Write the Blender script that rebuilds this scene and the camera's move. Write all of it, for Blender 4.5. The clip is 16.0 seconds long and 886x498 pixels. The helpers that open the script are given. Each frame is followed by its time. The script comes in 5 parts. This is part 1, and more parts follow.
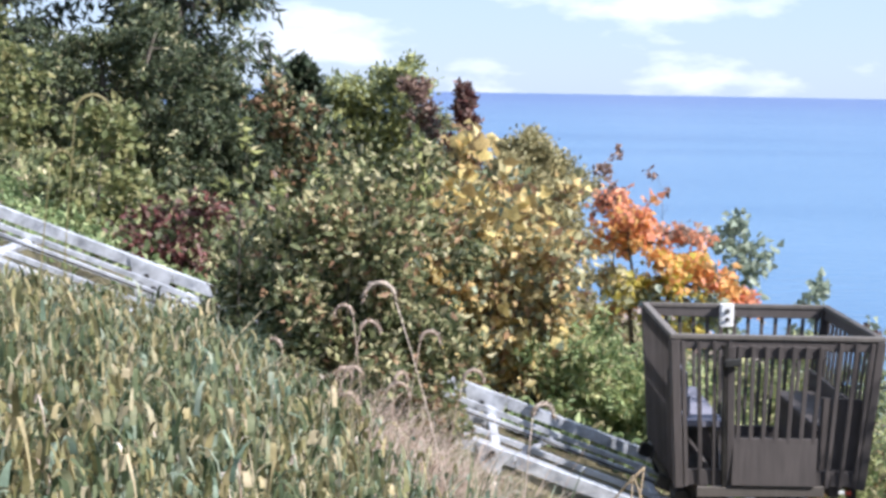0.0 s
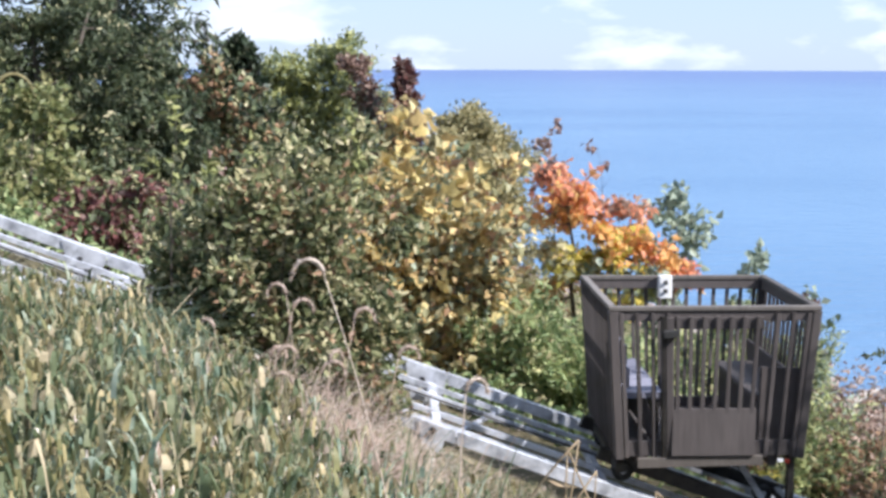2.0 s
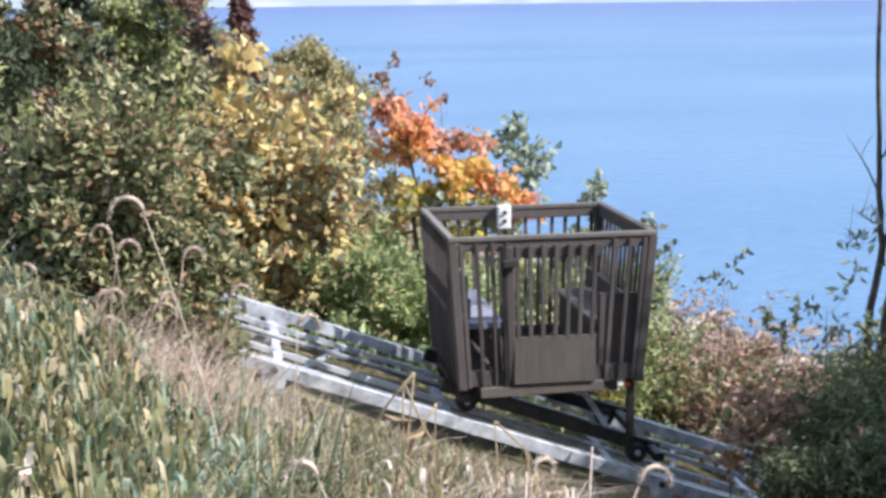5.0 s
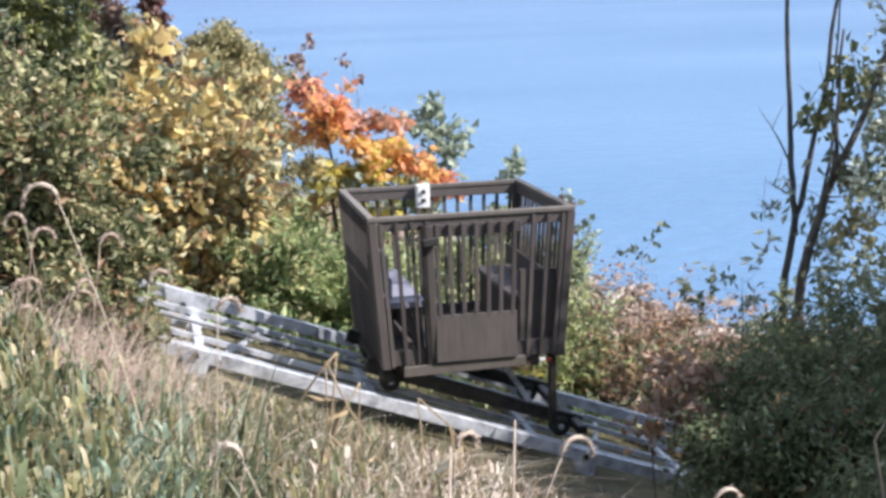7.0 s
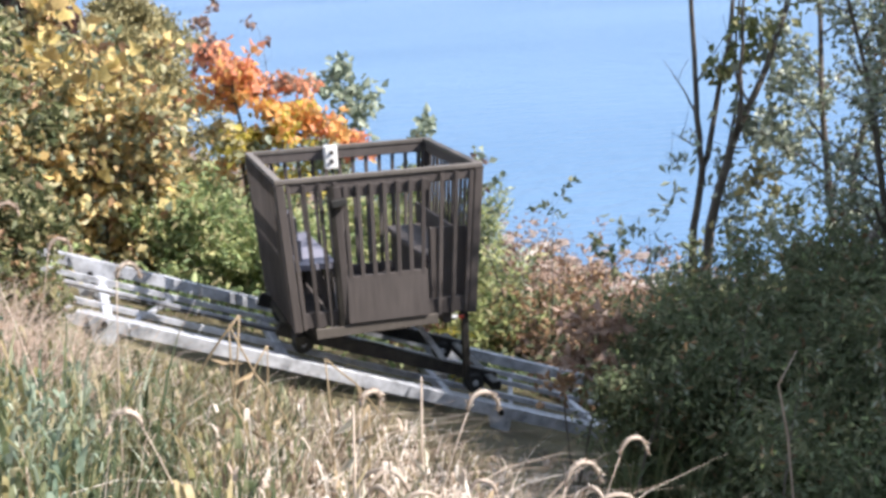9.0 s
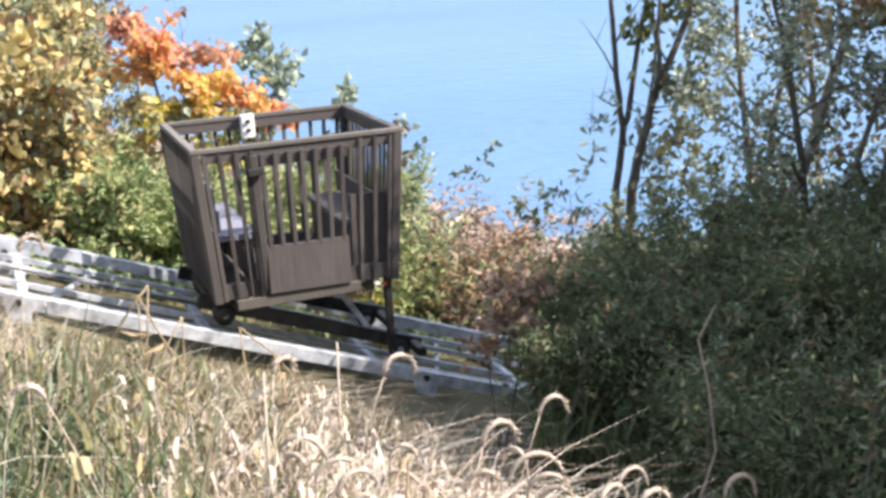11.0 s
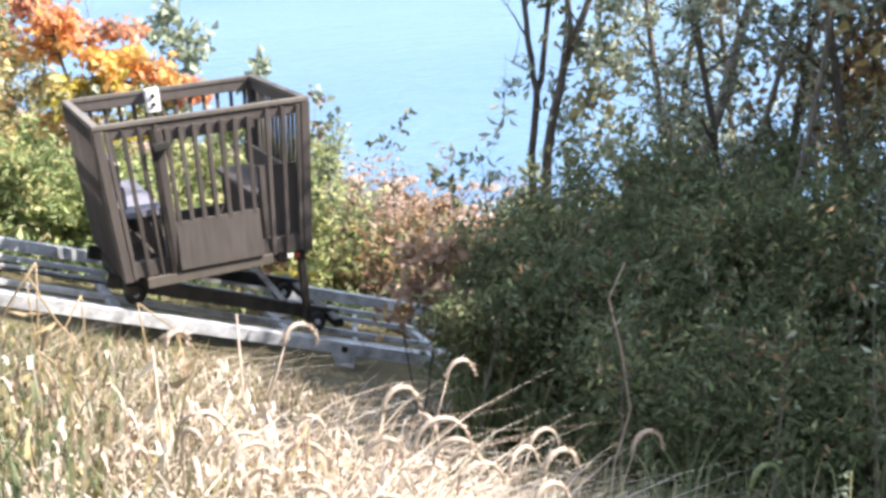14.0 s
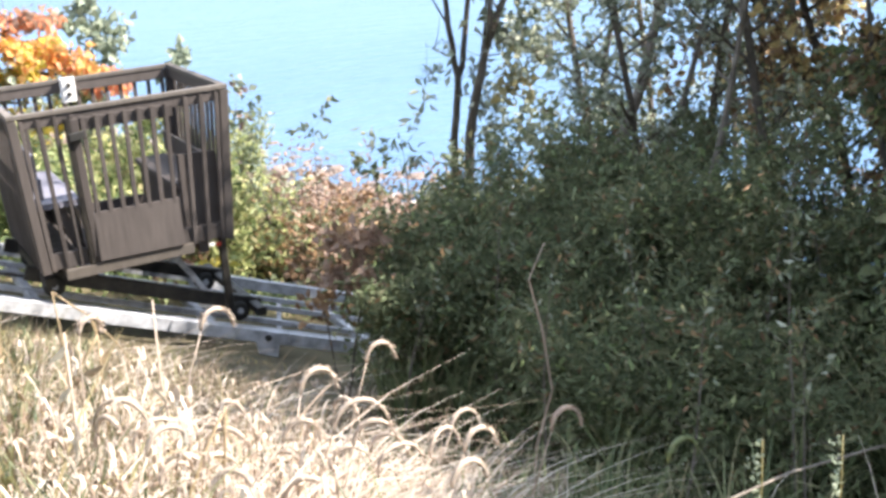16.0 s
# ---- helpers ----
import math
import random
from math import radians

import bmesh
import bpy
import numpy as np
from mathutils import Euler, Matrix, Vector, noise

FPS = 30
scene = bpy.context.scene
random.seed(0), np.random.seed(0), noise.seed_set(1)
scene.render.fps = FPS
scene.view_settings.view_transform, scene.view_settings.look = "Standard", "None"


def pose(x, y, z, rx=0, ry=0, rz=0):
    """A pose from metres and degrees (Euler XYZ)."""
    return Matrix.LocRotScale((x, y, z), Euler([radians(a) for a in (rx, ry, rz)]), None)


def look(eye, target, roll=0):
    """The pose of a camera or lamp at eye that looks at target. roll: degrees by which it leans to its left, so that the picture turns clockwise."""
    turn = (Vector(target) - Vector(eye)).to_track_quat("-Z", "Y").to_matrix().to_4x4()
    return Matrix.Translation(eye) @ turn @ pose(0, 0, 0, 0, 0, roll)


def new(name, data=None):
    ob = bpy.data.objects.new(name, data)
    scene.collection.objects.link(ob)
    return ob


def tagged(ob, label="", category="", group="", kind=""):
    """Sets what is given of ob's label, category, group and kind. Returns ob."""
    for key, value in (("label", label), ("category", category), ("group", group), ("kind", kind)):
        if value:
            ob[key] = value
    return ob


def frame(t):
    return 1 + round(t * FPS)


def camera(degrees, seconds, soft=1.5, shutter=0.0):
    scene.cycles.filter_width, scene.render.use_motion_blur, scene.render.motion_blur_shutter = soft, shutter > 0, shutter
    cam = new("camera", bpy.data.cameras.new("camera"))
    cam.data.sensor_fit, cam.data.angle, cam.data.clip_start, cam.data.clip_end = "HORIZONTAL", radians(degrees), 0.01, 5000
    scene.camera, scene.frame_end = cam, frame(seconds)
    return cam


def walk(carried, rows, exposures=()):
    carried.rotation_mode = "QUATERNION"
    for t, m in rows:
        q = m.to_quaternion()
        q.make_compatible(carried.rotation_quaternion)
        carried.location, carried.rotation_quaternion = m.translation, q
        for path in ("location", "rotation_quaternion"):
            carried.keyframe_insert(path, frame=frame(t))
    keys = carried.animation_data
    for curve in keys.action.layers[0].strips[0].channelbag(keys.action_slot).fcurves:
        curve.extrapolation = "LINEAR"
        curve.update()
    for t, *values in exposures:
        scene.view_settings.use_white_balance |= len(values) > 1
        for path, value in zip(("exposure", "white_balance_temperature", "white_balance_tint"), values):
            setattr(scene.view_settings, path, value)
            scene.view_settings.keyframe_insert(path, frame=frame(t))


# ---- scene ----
cam = camera(35.4, 16.0, soft=3.3)
walk(cam, [
    (0.0, look((-0.170, -0.131, 1.610), (-0.174, 1.856, 1.381), 1.0)),
    (0.5, look((-0.165, -0.125, 1.607), (-0.143, 1.860, 1.366), 0.9)),
    (1.0, look((-0.152, -0.120, 1.596), (-0.109, 1.863, 1.341), 0.2)),
    (1.5, look((-0.138, -0.083, 1.595), (-0.077, 1.899, 1.336), 0.4)),
    (2.0, look((-0.117, -0.072, 1.593), (-0.041, 1.910, 1.333), 0.2)),
    (2.5, look((-0.109, -0.024, 1.568), (0.007, 1.953, 1.289), 0.1)),
    (3.0, look((-0.086, 0.008, 1.561), (0.065, 1.981, 1.266), -0.3)),
    (3.5, look((-0.066, 0.024, 1.558), (0.116, 1.992, 1.256), -0.6)),
    (6.0, look((-0.046, 0.042, 1.553), (0.310, 1.974, 1.181), -1.2)),
    (6.5, look((-0.053, 0.029, 1.550), (0.325, 1.958, 1.179), -1.7)),
    (7.0, look((-0.046, 0.022, 1.550), (0.359, 1.944, 1.170), -1.6)),
    (7.5, look((-0.031, 0.016, 1.550), (0.398, 1.929, 1.153), -1.8)),
    (8.0, look((-0.008, 0.035, 1.536), (0.462, 1.934, 1.120), -2.1)),
    (8.5, look((0.003, 0.029, 1.535), (0.498, 1.919, 1.107), -2.4)),
    (9.0, look((0.012, 0.026, 1.532), (0.527, 1.908, 1.093), -2.6)),
    (11.5, look((0.106, 0.075, 1.470), (0.734, 1.907, 0.973), -4.1)),
    (12.0, look((0.126, 0.076, 1.455), (0.772, 1.900, 0.951), -4.6)),
    (12.5, look((0.130, 0.069, 1.450), (0.795, 1.886, 0.945), -4.3)),
    (13.0, look((0.142, 0.084, 1.444), (0.822, 1.896, 0.940), -4.4)),
    (13.5, look((0.163, 0.098, 1.443), (0.851, 1.903, 0.924), -4.6)),
    (14.0, look((0.195, 0.119, 1.431), (0.893, 1.916, 0.897), -4.9)),
    (14.5, look((0.194, 0.109, 1.426), (0.916, 1.897, 0.896), -4.9)),
    (15.0, look((0.189, 0.090, 1.419), (0.939, 1.865, 0.883), -5.1)),
    (15.5, look((0.190, 0.078, 1.406), (0.961, 1.842, 0.864), -5.0)),
    (16.0, look((0.224, 0.103, 1.399), (1.014, 1.855, 0.842), -5.1)),
], exposures=[(0.0, 0.96, 6050, 14), (7.0, 1.0, 6300, 14), (9.0, 1.12, 6500, 14), (12.5, 1.52, 6750, 13), (16.0, 1.74, 6850, 13)])

world = bpy.data.worlds.new("sky")
scene.world = world
world.use_nodes = True
SUN_AZ, SUN_EL = 116.0, 42.0


def build_sky():
    nt = world.node_tree
    nd, ln = nt.nodes, nt.links
    sky = nd.new("ShaderNodeTexSky")
    sky.sky_type = 'NISHITA'
    sky.sun_disc = False
    sky.sun_elevation = radians(SUN_EL)
    sky.sun_rotation = radians(SUN_AZ)
    sky.air_density = 1.0
    sky.dust_density = 0.3
    sky.ozone_density = 2.5
    co = nd.new("ShaderNodeTexCoord")
    mp = nd.new("ShaderNodeMapping")
    mp.inputs["Scale"].default_value = (9.0, 9.0, 26.0)
    mp.inputs["Location"].default_value = (1.3, 0.4, 0.9)
    nz = nd.new("ShaderNodeTexNoise")
    nz.inputs["Scale"].default_value = 1.0
    nz.inputs["Detail"].default_value = 6.0
    nz.inputs["Roughness"].default_value = 0.55
    rp = nd.new("ShaderNodeValToRGB")
    rp.color_ramp.elements[0].position = 0.52
    rp.color_ramp.elements[1].position = 0.74
    mx = nd.new("ShaderNodeMixRGB")
    mx.inputs[2].default_value = (11.5, 11.8, 12.2, 1)
    ln.new(co.outputs["Generated"], mp.inputs["Vector"])
    ln.new(mp.outputs[0], nz.inputs["Vector"])
    ln.new(nz.outputs["Fac"], rp.inputs[0])
    # a thin even veil of haze over the lake, with the clouds above it
    veil = nd.new("ShaderNodeMixRGB")
    veil.inputs[0].default_value = 0.72
    veil.inputs[2].default_value = (6.0, 7.5, 9.6, 1)
    ln.new(sky.outputs[0], veil.inputs[1])
    ln.new(veil.outputs[0], mx.inputs[1])
    ln.new(rp.outputs[0], mx.inputs[0])
    ln.new(mx.outputs[0], nd["Background"].inputs[0])
    nd["Background"].inputs[1].default_value = 0.062


build_sky()
sun = new("sun", bpy.data.lights.new("sun", 'SUN'))
sun.data.energy = 5.0
sun.data.angle = radians(0.5)
sun.data.color = (1.0, 0.95, 0.86)
_a, _e = radians(SUN_AZ), radians(SUN_EL)
SUN_DIR = Vector((math.sin(_a) * math.cos(_e), math.cos(_a) * math.cos(_e), math.sin(_e)))
sun.matrix_world = look(SUN_DIR * 60, (0, 0, 0))


# ---------------------------------------------------------------- materials
def material(name, rough=0.6, metal=0.0):
    m = bpy.data.materials.new(name)
    m.use_nodes = True
    b = m.node_tree.nodes["Principled BSDF"]
    b.inputs["Roughness"].default_value = rough
    b.inputs["Metallic"].default_value = metal
    return m, m.node_tree.nodes, m.node_tree.links, b


def ramp(nd, stops):
    r = nd.new("ShaderNodeValToRGB")
    e = r.color_ramp.elements
    while len(e) < len(stops):
        e.new(0.5)
    for el, (p, c) in zip(e, stops):
        el.position = p
        el.color = (*c, 1)
    return r


def noise_tex(nd, ln, scale, detail=4.0, rough=0.6, stretch=None):
    n = nd.new("ShaderNodeTexNoise")
    n.inputs["Scale"].default_value = scale
    n.inputs["Detail"].default_value = detail
    n.inputs["Roughness"].default_value = rough
    co = nd.new("ShaderNodeTexCoord")
    if stretch:
        mp = nd.new("ShaderNodeMapping")
        mp.inputs["Scale"].default_value = stretch
        ln.new(co.outputs["Object"], mp.inputs[0])
        ln.new(mp.outputs[0], n.inputs["Vector"])
    else:
        ln.new(co.outputs["Object"], n.inputs["Vector"])
    return n


def bump(nd, ln, src, bsdf, strength=0.3, dist=0.01):
    b = nd.new("ShaderNodeBump")
    b.inputs["Strength"].default_value = strength
    b.inputs["Distance"].default_value = dist
    ln.new(src, b.inputs["Height"])
    ln.new(b.outputs[0], bsdf.inputs["Normal"])


def foliage(name, colours, through_light=0.35, rough=0.5):
    """Leaves or blades: each one takes its own colour from the ramp, and lets some light through."""
    m, nd, ln, b = material(name, rough)
    geo = nd.new("ShaderNodeNewGeometry")
    n = len(colours)
    r = ramp(nd, [(i / max(1, n - 1), c) for i, c in enumerate(colours)])
    ln.new(geo.outputs["Random Per Island"], r.inputs[0])
    nz = noise_tex(nd, ln, 35.0, 2.0)
    mul = nd.new("ShaderNodeMixRGB")
    mul.blend_type = 'MULTIPLY'
    mul.inputs[0].default_value = 0.55
    sh = ramp(nd, [(0.3, (0.55, 0.55, 0.5)), (0.7, (1.25, 1.25, 1.2))])
    ln.new(nz.outputs["Fac"], sh.inputs[0])
    ln.new(r.outputs[0], mul.inputs[1])
    ln.new(sh.outputs[0], mul.inputs[2])
    ln.new(mul.outputs[0], b.inputs["Base Color"])
    b.inputs["Specular IOR Level"].default_value = 0.35
    tr = nd.new("ShaderNodeBsdfTranslucent")
    ln.new(mul.outputs[0], tr.inputs["Color"])
    mix = nd.new("ShaderNodeMixShader")
    mix.inputs[0].default_value = through_light
    ln.new(b.outputs[0], mix.inputs[1])
    ln.new(tr.outputs[0], mix.inputs[2])
    ln.new(mix.outputs[0], nd["Material Output"].inputs["Surface"])
    return m


def object_leaf(name, colours, through_light=0.4):
    """The same for leaves that are objects of their own."""
    m = foliage(name, colours, through_light)
    nd, ln = m.node_tree.nodes, m.node_tree.links
    info = nd.new("ShaderNodeObjectInfo")
    r = [n for n in nd if n.bl_idname == "ShaderNodeValToRGB"][0]
    for l in list(ln):
        if l.to_node == r:
            ln.remove(l)
    ln.new(info.outputs["Random"], r.inputs[0])
    return m


def wood(name, dark, light, rough=0.8):
    m, nd, ln, b = material(name, rough)
    n = noise_tex(nd, ln, 3.0, 6.0, 0.65, (14, 14, 1.2))
    n2 = noise_tex(nd, ln, 2.3, 3.0, 0.5)
    mixf = nd.new("ShaderNodeMath")
    mixf.operation = 'ADD'
    k = nd.new("ShaderNodeMath")
    k.operation = 'MULTIPLY'
    k.inputs[1].default_value = 0.5
    ln.new(n2.outputs["Fac"], k.inputs[0])
    info = nd.new("ShaderNodeObjectInfo")
    k2 = nd.new("ShaderNodeMath")
    k2.operation = 'MULTIPLY_ADD'
    k2.inputs[1].default_value = 0.35
    ln.new(info.outputs["Random"], k2.inputs[0])
    ln.new(k.outputs[0], k2.inputs[2])
    k3 = nd.new("ShaderNodeMath")
    k3.operation = 'MULTIPLY'
    k3.inputs[1].default_value = 0.55
    ln.new(n.outputs["Fac"], k3.inputs[0])
    ln.new(k3.outputs[0], mixf.inputs[0])
    ln.new(k2.outputs[0], mixf.inputs[1])
    r = ramp(nd, [(0.4, dark), (0.95, light)])
    ln.new(mixf.outputs[0], r.inputs[0])
    ln.new(r.outputs[0], b.inputs["Base Color"])
    bump(nd, ln, n.outputs["Fac"], b, 0.35, 0.006)
    return m


def metal(name, dark, light, rough=0.45, metallic=0.75):
    m, nd, ln, b = material(name, rough, metallic)
    n = noise_tex(nd, ln, 7.0, 5.0, 0.65)
    r = ramp(nd, [(0.32, dark), (0.62, light)])
    ln.new(n.outputs["Fac"], r.inputs[0])
    ln.new(r.outputs[0], b.inputs["Base Color"])
    n2 = noise_tex(nd, ln, 60.0, 3.0)
    rr = ramp(nd, [(0.3, (rough - 0.1,) * 3), (0.7, (rough + 0.15,) * 3)])
    ln.new(n2.outputs["Fac"], rr.inputs[0])
    ln.new(rr.outputs[0], b.inputs["Roughness"])
    bump(nd, ln, n2.outputs["Fac"], b, 0.12, 0.002)
    return m


def mottled(name, stops, scale, rough=0.9, strength=0.6, dist=0.03, fine=9.0):
    m, nd, ln, b = material(name, rough)
    n = noise_tex(nd, ln, scale, 7.0, 0.65)
    r = ramp(nd, stops)
    ln.new(n.outputs["Fac"], r.inputs[0])
    ln.new(r.outputs[0], b.inputs["Base Color"])
    n2 = noise_tex(nd, ln, scale * fine, 5.0)
    bump(nd, ln, n2.outputs["Fac"], b, strength, dist)
    return m


def water_material():
    m, nd, ln, b = material("lake_water", 0.3)
    b.inputs["IOR"].default_value = 1.13
    n = noise_tex(nd, ln, 0.012, 4.0, 0.6, (0.35, 1.6, 1))
    r = ramp(nd, [(0.35, (0.078, 0.158, 0.285)), (0.65, (0.118, 0.21, 0.34))])
    ln.new(n.outputs["Fac"], r.inputs[0])
    # base colour mixes to a darker blue between 120 and 1500 m out
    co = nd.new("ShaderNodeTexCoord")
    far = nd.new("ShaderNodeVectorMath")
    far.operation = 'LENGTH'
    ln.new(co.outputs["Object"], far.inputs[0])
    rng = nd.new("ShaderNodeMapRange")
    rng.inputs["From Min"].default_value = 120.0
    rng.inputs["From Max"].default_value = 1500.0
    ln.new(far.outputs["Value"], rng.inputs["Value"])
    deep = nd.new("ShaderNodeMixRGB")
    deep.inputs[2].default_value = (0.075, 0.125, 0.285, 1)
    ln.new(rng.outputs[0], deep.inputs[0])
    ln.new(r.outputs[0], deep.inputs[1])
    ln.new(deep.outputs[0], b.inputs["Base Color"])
    w = noise_tex(nd, ln, 0.9, 5.0, 0.6, (0.45, 1.0, 1))
    bump(nd, ln, w.outputs["Fac"], b, 0.8, 0.3)
    return m


SOIL = mottled("soil", [(0.3, (0.05, 0.04, 0.022)), (0.5, (0.10, 0.085, 0.045)), (0.7, (0.16, 0.14, 0.075))], 1.6)
SAND = mottled("beach_sand", [(0.3, (0.12, 0.085, 0.068)), (0.55, (0.21, 0.16, 0.13)), (0.75, (0.32, 0.26, 0.22))], 0.9)
STONE = mottled("stone", [(0.3, (0.12, 0.09, 0.078)), (0.55, (0.25, 0.20, 0.178)), (0.75, (0.40, 0.34, 0.31))], 2.5)
BARK = mottled("bark", [(0.3, (0.05, 0.04, 0.032)), (0.55, (0.11, 0.092, 0.075)), (0.75, (0.19, 0.17, 0.145))], 9.0)
PALE_BARK = mottled("pale_bark", [(0.3, (0.12, 0.10, 0.085)), (0.6, (0.26, 0.23, 0.20))], 12.0)
DRIFT = mottled("driftwood", [(0.3, (0.22, 0.19, 0.17)), (0.7, (0.45, 0.41, 0.37))], 6.0)
CART_WOOD = wood("weathered_cart_wood", (0.037, 0.031, 0.031), (0.100, 0.085, 0.082))
CAP_WOOD = wood("grey_cap_wood", (0.07, 0.062, 0.057), (0.18, 0.16, 0.148))
PALE_BOARD = wood("pale_skirt_board", (0.075, 0.064, 0.057), (0.15, 0.13, 0.115))
SEAT_PAINT = wood("grey_blue_seat_paint", (0.11, 0.11, 0.14), (0.22, 0.22, 0.28), 0.7)
GALV = metal("galvanised_steel", (0.23, 0.24, 0.27), (0.60, 0.62, 0.68), 0.5, 0.2)
DARK_STEEL = metal("dark_steel", (0.02, 0.02, 0.022), (0.06, 0.055, 0.05), 0.5, 0.6)
BLACK = metal("black_rubber", (0.012, 0.012, 0.012), (0.03, 0.03, 0.03), 0.6, 0.0)
WHITE = mottled("white_plastic", [(0.3, (0.72, 0.72, 0.72)), (0.7, (0.84, 0.84, 0.84))], 4.0, 0.4, 0.05, 0.002)
RED = mottled("red_reflector", [(0.3, (0.22, 0.03, 0.02)), (0.7, (0.30, 0.05, 0.03))], 8.0, 0.3, 0.05, 0.002)
WATER = water_material()

L_DARK = foliage("dark_conifer_needles", [(0.022, 0.035, 0.022), (0.043, 0.064, 0.035), (0.064, 0.088, 0.049), (0.085, 0.085, 0.055)], 0.15)
L_LOCUST = foliage("blue_green_leaves", [(0.042, 0.056, 0.031), (0.068, 0.09, 0.048), (0.098, 0.124, 0.068), (0.14, 0.162, 0.095)], 0.3)
L_YGREEN = foliage("yellow_green_leaves", [(0.085, 0.109, 0.045), (0.152, 0.176, 0.071), (0.249, 0.258, 0.112), (0.331, 0.306, 0.146)], 0.35)
L_WILLOW = foliage("pale_willow_leaves", [(0.224, 0.246, 0.095), (0.325, 0.347, 0.134), (0.426, 0.426, 0.190)], 0.35)
L_REDBROWN = foliage("red_brown_leaves", [(0.126, 0.079, 0.069), (0.221, 0.136, 0.120), (0.324, 0.217, 0.186)], 0.3)
L_OLIVE = foliage("olive_leaves", [(0.228, 0.228, 0.125), (0.349, 0.334, 0.187), (0.484, 0.423, 0.247)], 0.3)
L_DOME = foliage("faded_olive_leaves", [(0.238, 0.217, 0.112), (0.350, 0.308, 0.161), (0.476, 0.406, 0.210)], 0.3)
L_BUSH = foliage("olive_bush_leaves", [(0.055, 0.074, 0.035), (0.098, 0.120, 0.057), (0.165, 0.186, 0.089), (0.317, 0.318, 0.162), (0.634, 0.564, 0.365)], 0.35)
L_GOLD = foliage("golden_leaves", [(0.356, 0.244, 0.131), (0.665, 0.475, 0.226), (0.850, 0.689, 0.333), (0.800, 0.700, 0.420), (0.520, 0.430, 0.210)], 0.45)
L_BIGGOLD = object_leaf("large_golden_leaf", [(0.36, 0.25, 0.12), (0.55, 0.41, 0.18), (0.72, 0.58, 0.24), (0.80, 0.69, 0.36)])
L_ORANGE = foliage("orange_leaves", [(0.78, 0.36, 0.13), (0.84, 0.48, 0.18), (0.85, 0.60, 0.25)], 0.5)
L_RED = foliage("red_leaves", [(0.68, 0.26, 0.16), (0.80, 0.37, 0.23), (0.84, 0.50, 0.34)], 0.5)
L_YELLOW = foliage("yellow_leaves", [(0.567, 0.486, 0.112), (0.729, 0.634, 0.150), (0.783, 0.621, 0.180)], 0.55)
L_GREY = foliage("grey_green_leaves", [(0.193, 0.246, 0.193), (0.320, 0.374, 0.293), (0.446, 0.500, 0.392)], 0.35)
L_GREEN = foliage("fresh_green_leaves", [(0.103, 0.152, 0.064), (0.190, 0.263, 0.117), (0.319, 0.399, 0.187), (0.515, 0.564, 0.302)], 0.4)
L_LIME = foliage("lime_leaves", [(0.187, 0.238, 0.094), (0.345, 0.397, 0.169), (0.514, 0.539, 0.263), (0.624, 0.599, 0.324)], 0.4)
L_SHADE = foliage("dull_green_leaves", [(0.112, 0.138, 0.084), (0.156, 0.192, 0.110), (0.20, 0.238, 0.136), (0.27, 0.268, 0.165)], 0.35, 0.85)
L_SILVER = foliage("silvery_leaves", [(0.201, 0.232, 0.171), (0.325, 0.365, 0.279), (0.513, 0.543, 0.450)], 0.3)
L_RUST = foliage("rusty_leaves", [(0.172, 0.103, 0.064), (0.307, 0.186, 0.112), (0.487, 0.324, 0.190)], 0.35)
L_MAROON = foliage("maroon_leaves", [(0.078, 0.028, 0.028), (0.144, 0.052, 0.052), (0.214, 0.092, 0.082)], 0.3)
L_DRYPINK = foliage("dry_pink_leaves", [(0.314, 0.217, 0.177), (0.444, 0.323, 0.267), (0.254, 0.149, 0.109)], 0.35)
G_GREEN = foliage("green_blades", [(0.042, 0.060, 0.030), (0.085, 0.115, 0.058), (0.155, 0.185, 0.098), (0.28, 0.285, 0.17), (0.52, 0.43, 0.29)], 0.35)
G_MIX = foliage("yellowing_blades", [(0.12, 0.095, 0.045), (0.20, 0.195, 0.085), (0.35, 0.30, 0.155), (0.50, 0.41, 0.24)], 0.35)
G_STRAW = foliage("straw_blades", [(0.16, 0.11, 0.075), (0.40, 0.30, 0.235), (0.62, 0.51, 0.44), (0.73, 0.635, 0.565), (0.80, 0.735, 0.675)], 0.3)
G_PLUME = foliage("faded_plumes", [(0.40, 0.30, 0.24), (0.57, 0.45, 0.385), (0.70, 0.585, 0.52)], 0.4)
G_SAGE = foliage("sage_blades", [(0.12, 0.175, 0.125), (0.20, 0.27, 0.20), (0.30, 0.37, 0.29), (0.42, 0.46, 0.36)], 0.35)
G_BROWN = foliage("brown_blades", [(0.11, 0.085, 0.055), (0.19, 0.15, 0.10), (0.28, 0.225, 0.16), (0.16, 0.17, 0.09)], 0.3)
G_DULL = foliage("shaded_blades", [(0.098, 0.135, 0.063), (0.150, 0.194, 0.094), (0.250, 0.292, 0.150), (0.391, 0.362, 0.220)], 0.3)


# ---------------------------------------------------------------- helpers for shapes
def ground_z(x, y):
    z = -0.365 * x - 0.1 * y
    if z > 2.4:
        z = 2.4 + 0.25 * (z - 2.4)
    if z < -7.7:
        z = -7.7 + 0.14 * (z + 7.7)
    return max(-14.0, min(6.0, z))


def mesh_of(name, verts, faces, mat, smooth=False):
    me = bpy.data.meshes.new(name)
    me.from_pydata([tuple(v) for v in verts], [], faces)
    me.materials.append(mat)
    if smooth:
        me.polygons.foreach_set("use_smooth", [True] * len(me.polygons))
    me.update()
    return me


def thing(name, label, category, at, group=""):
    ob = new(name)
    ob.empty_display_size = 0.1
    ob.location = at
    return tagged(ob, label, category, group)


def part(name, me, parent, label=""):
    ob = new(name, me)
    ob.parent = parent
    if label:
        tagged(ob, label)
    return ob


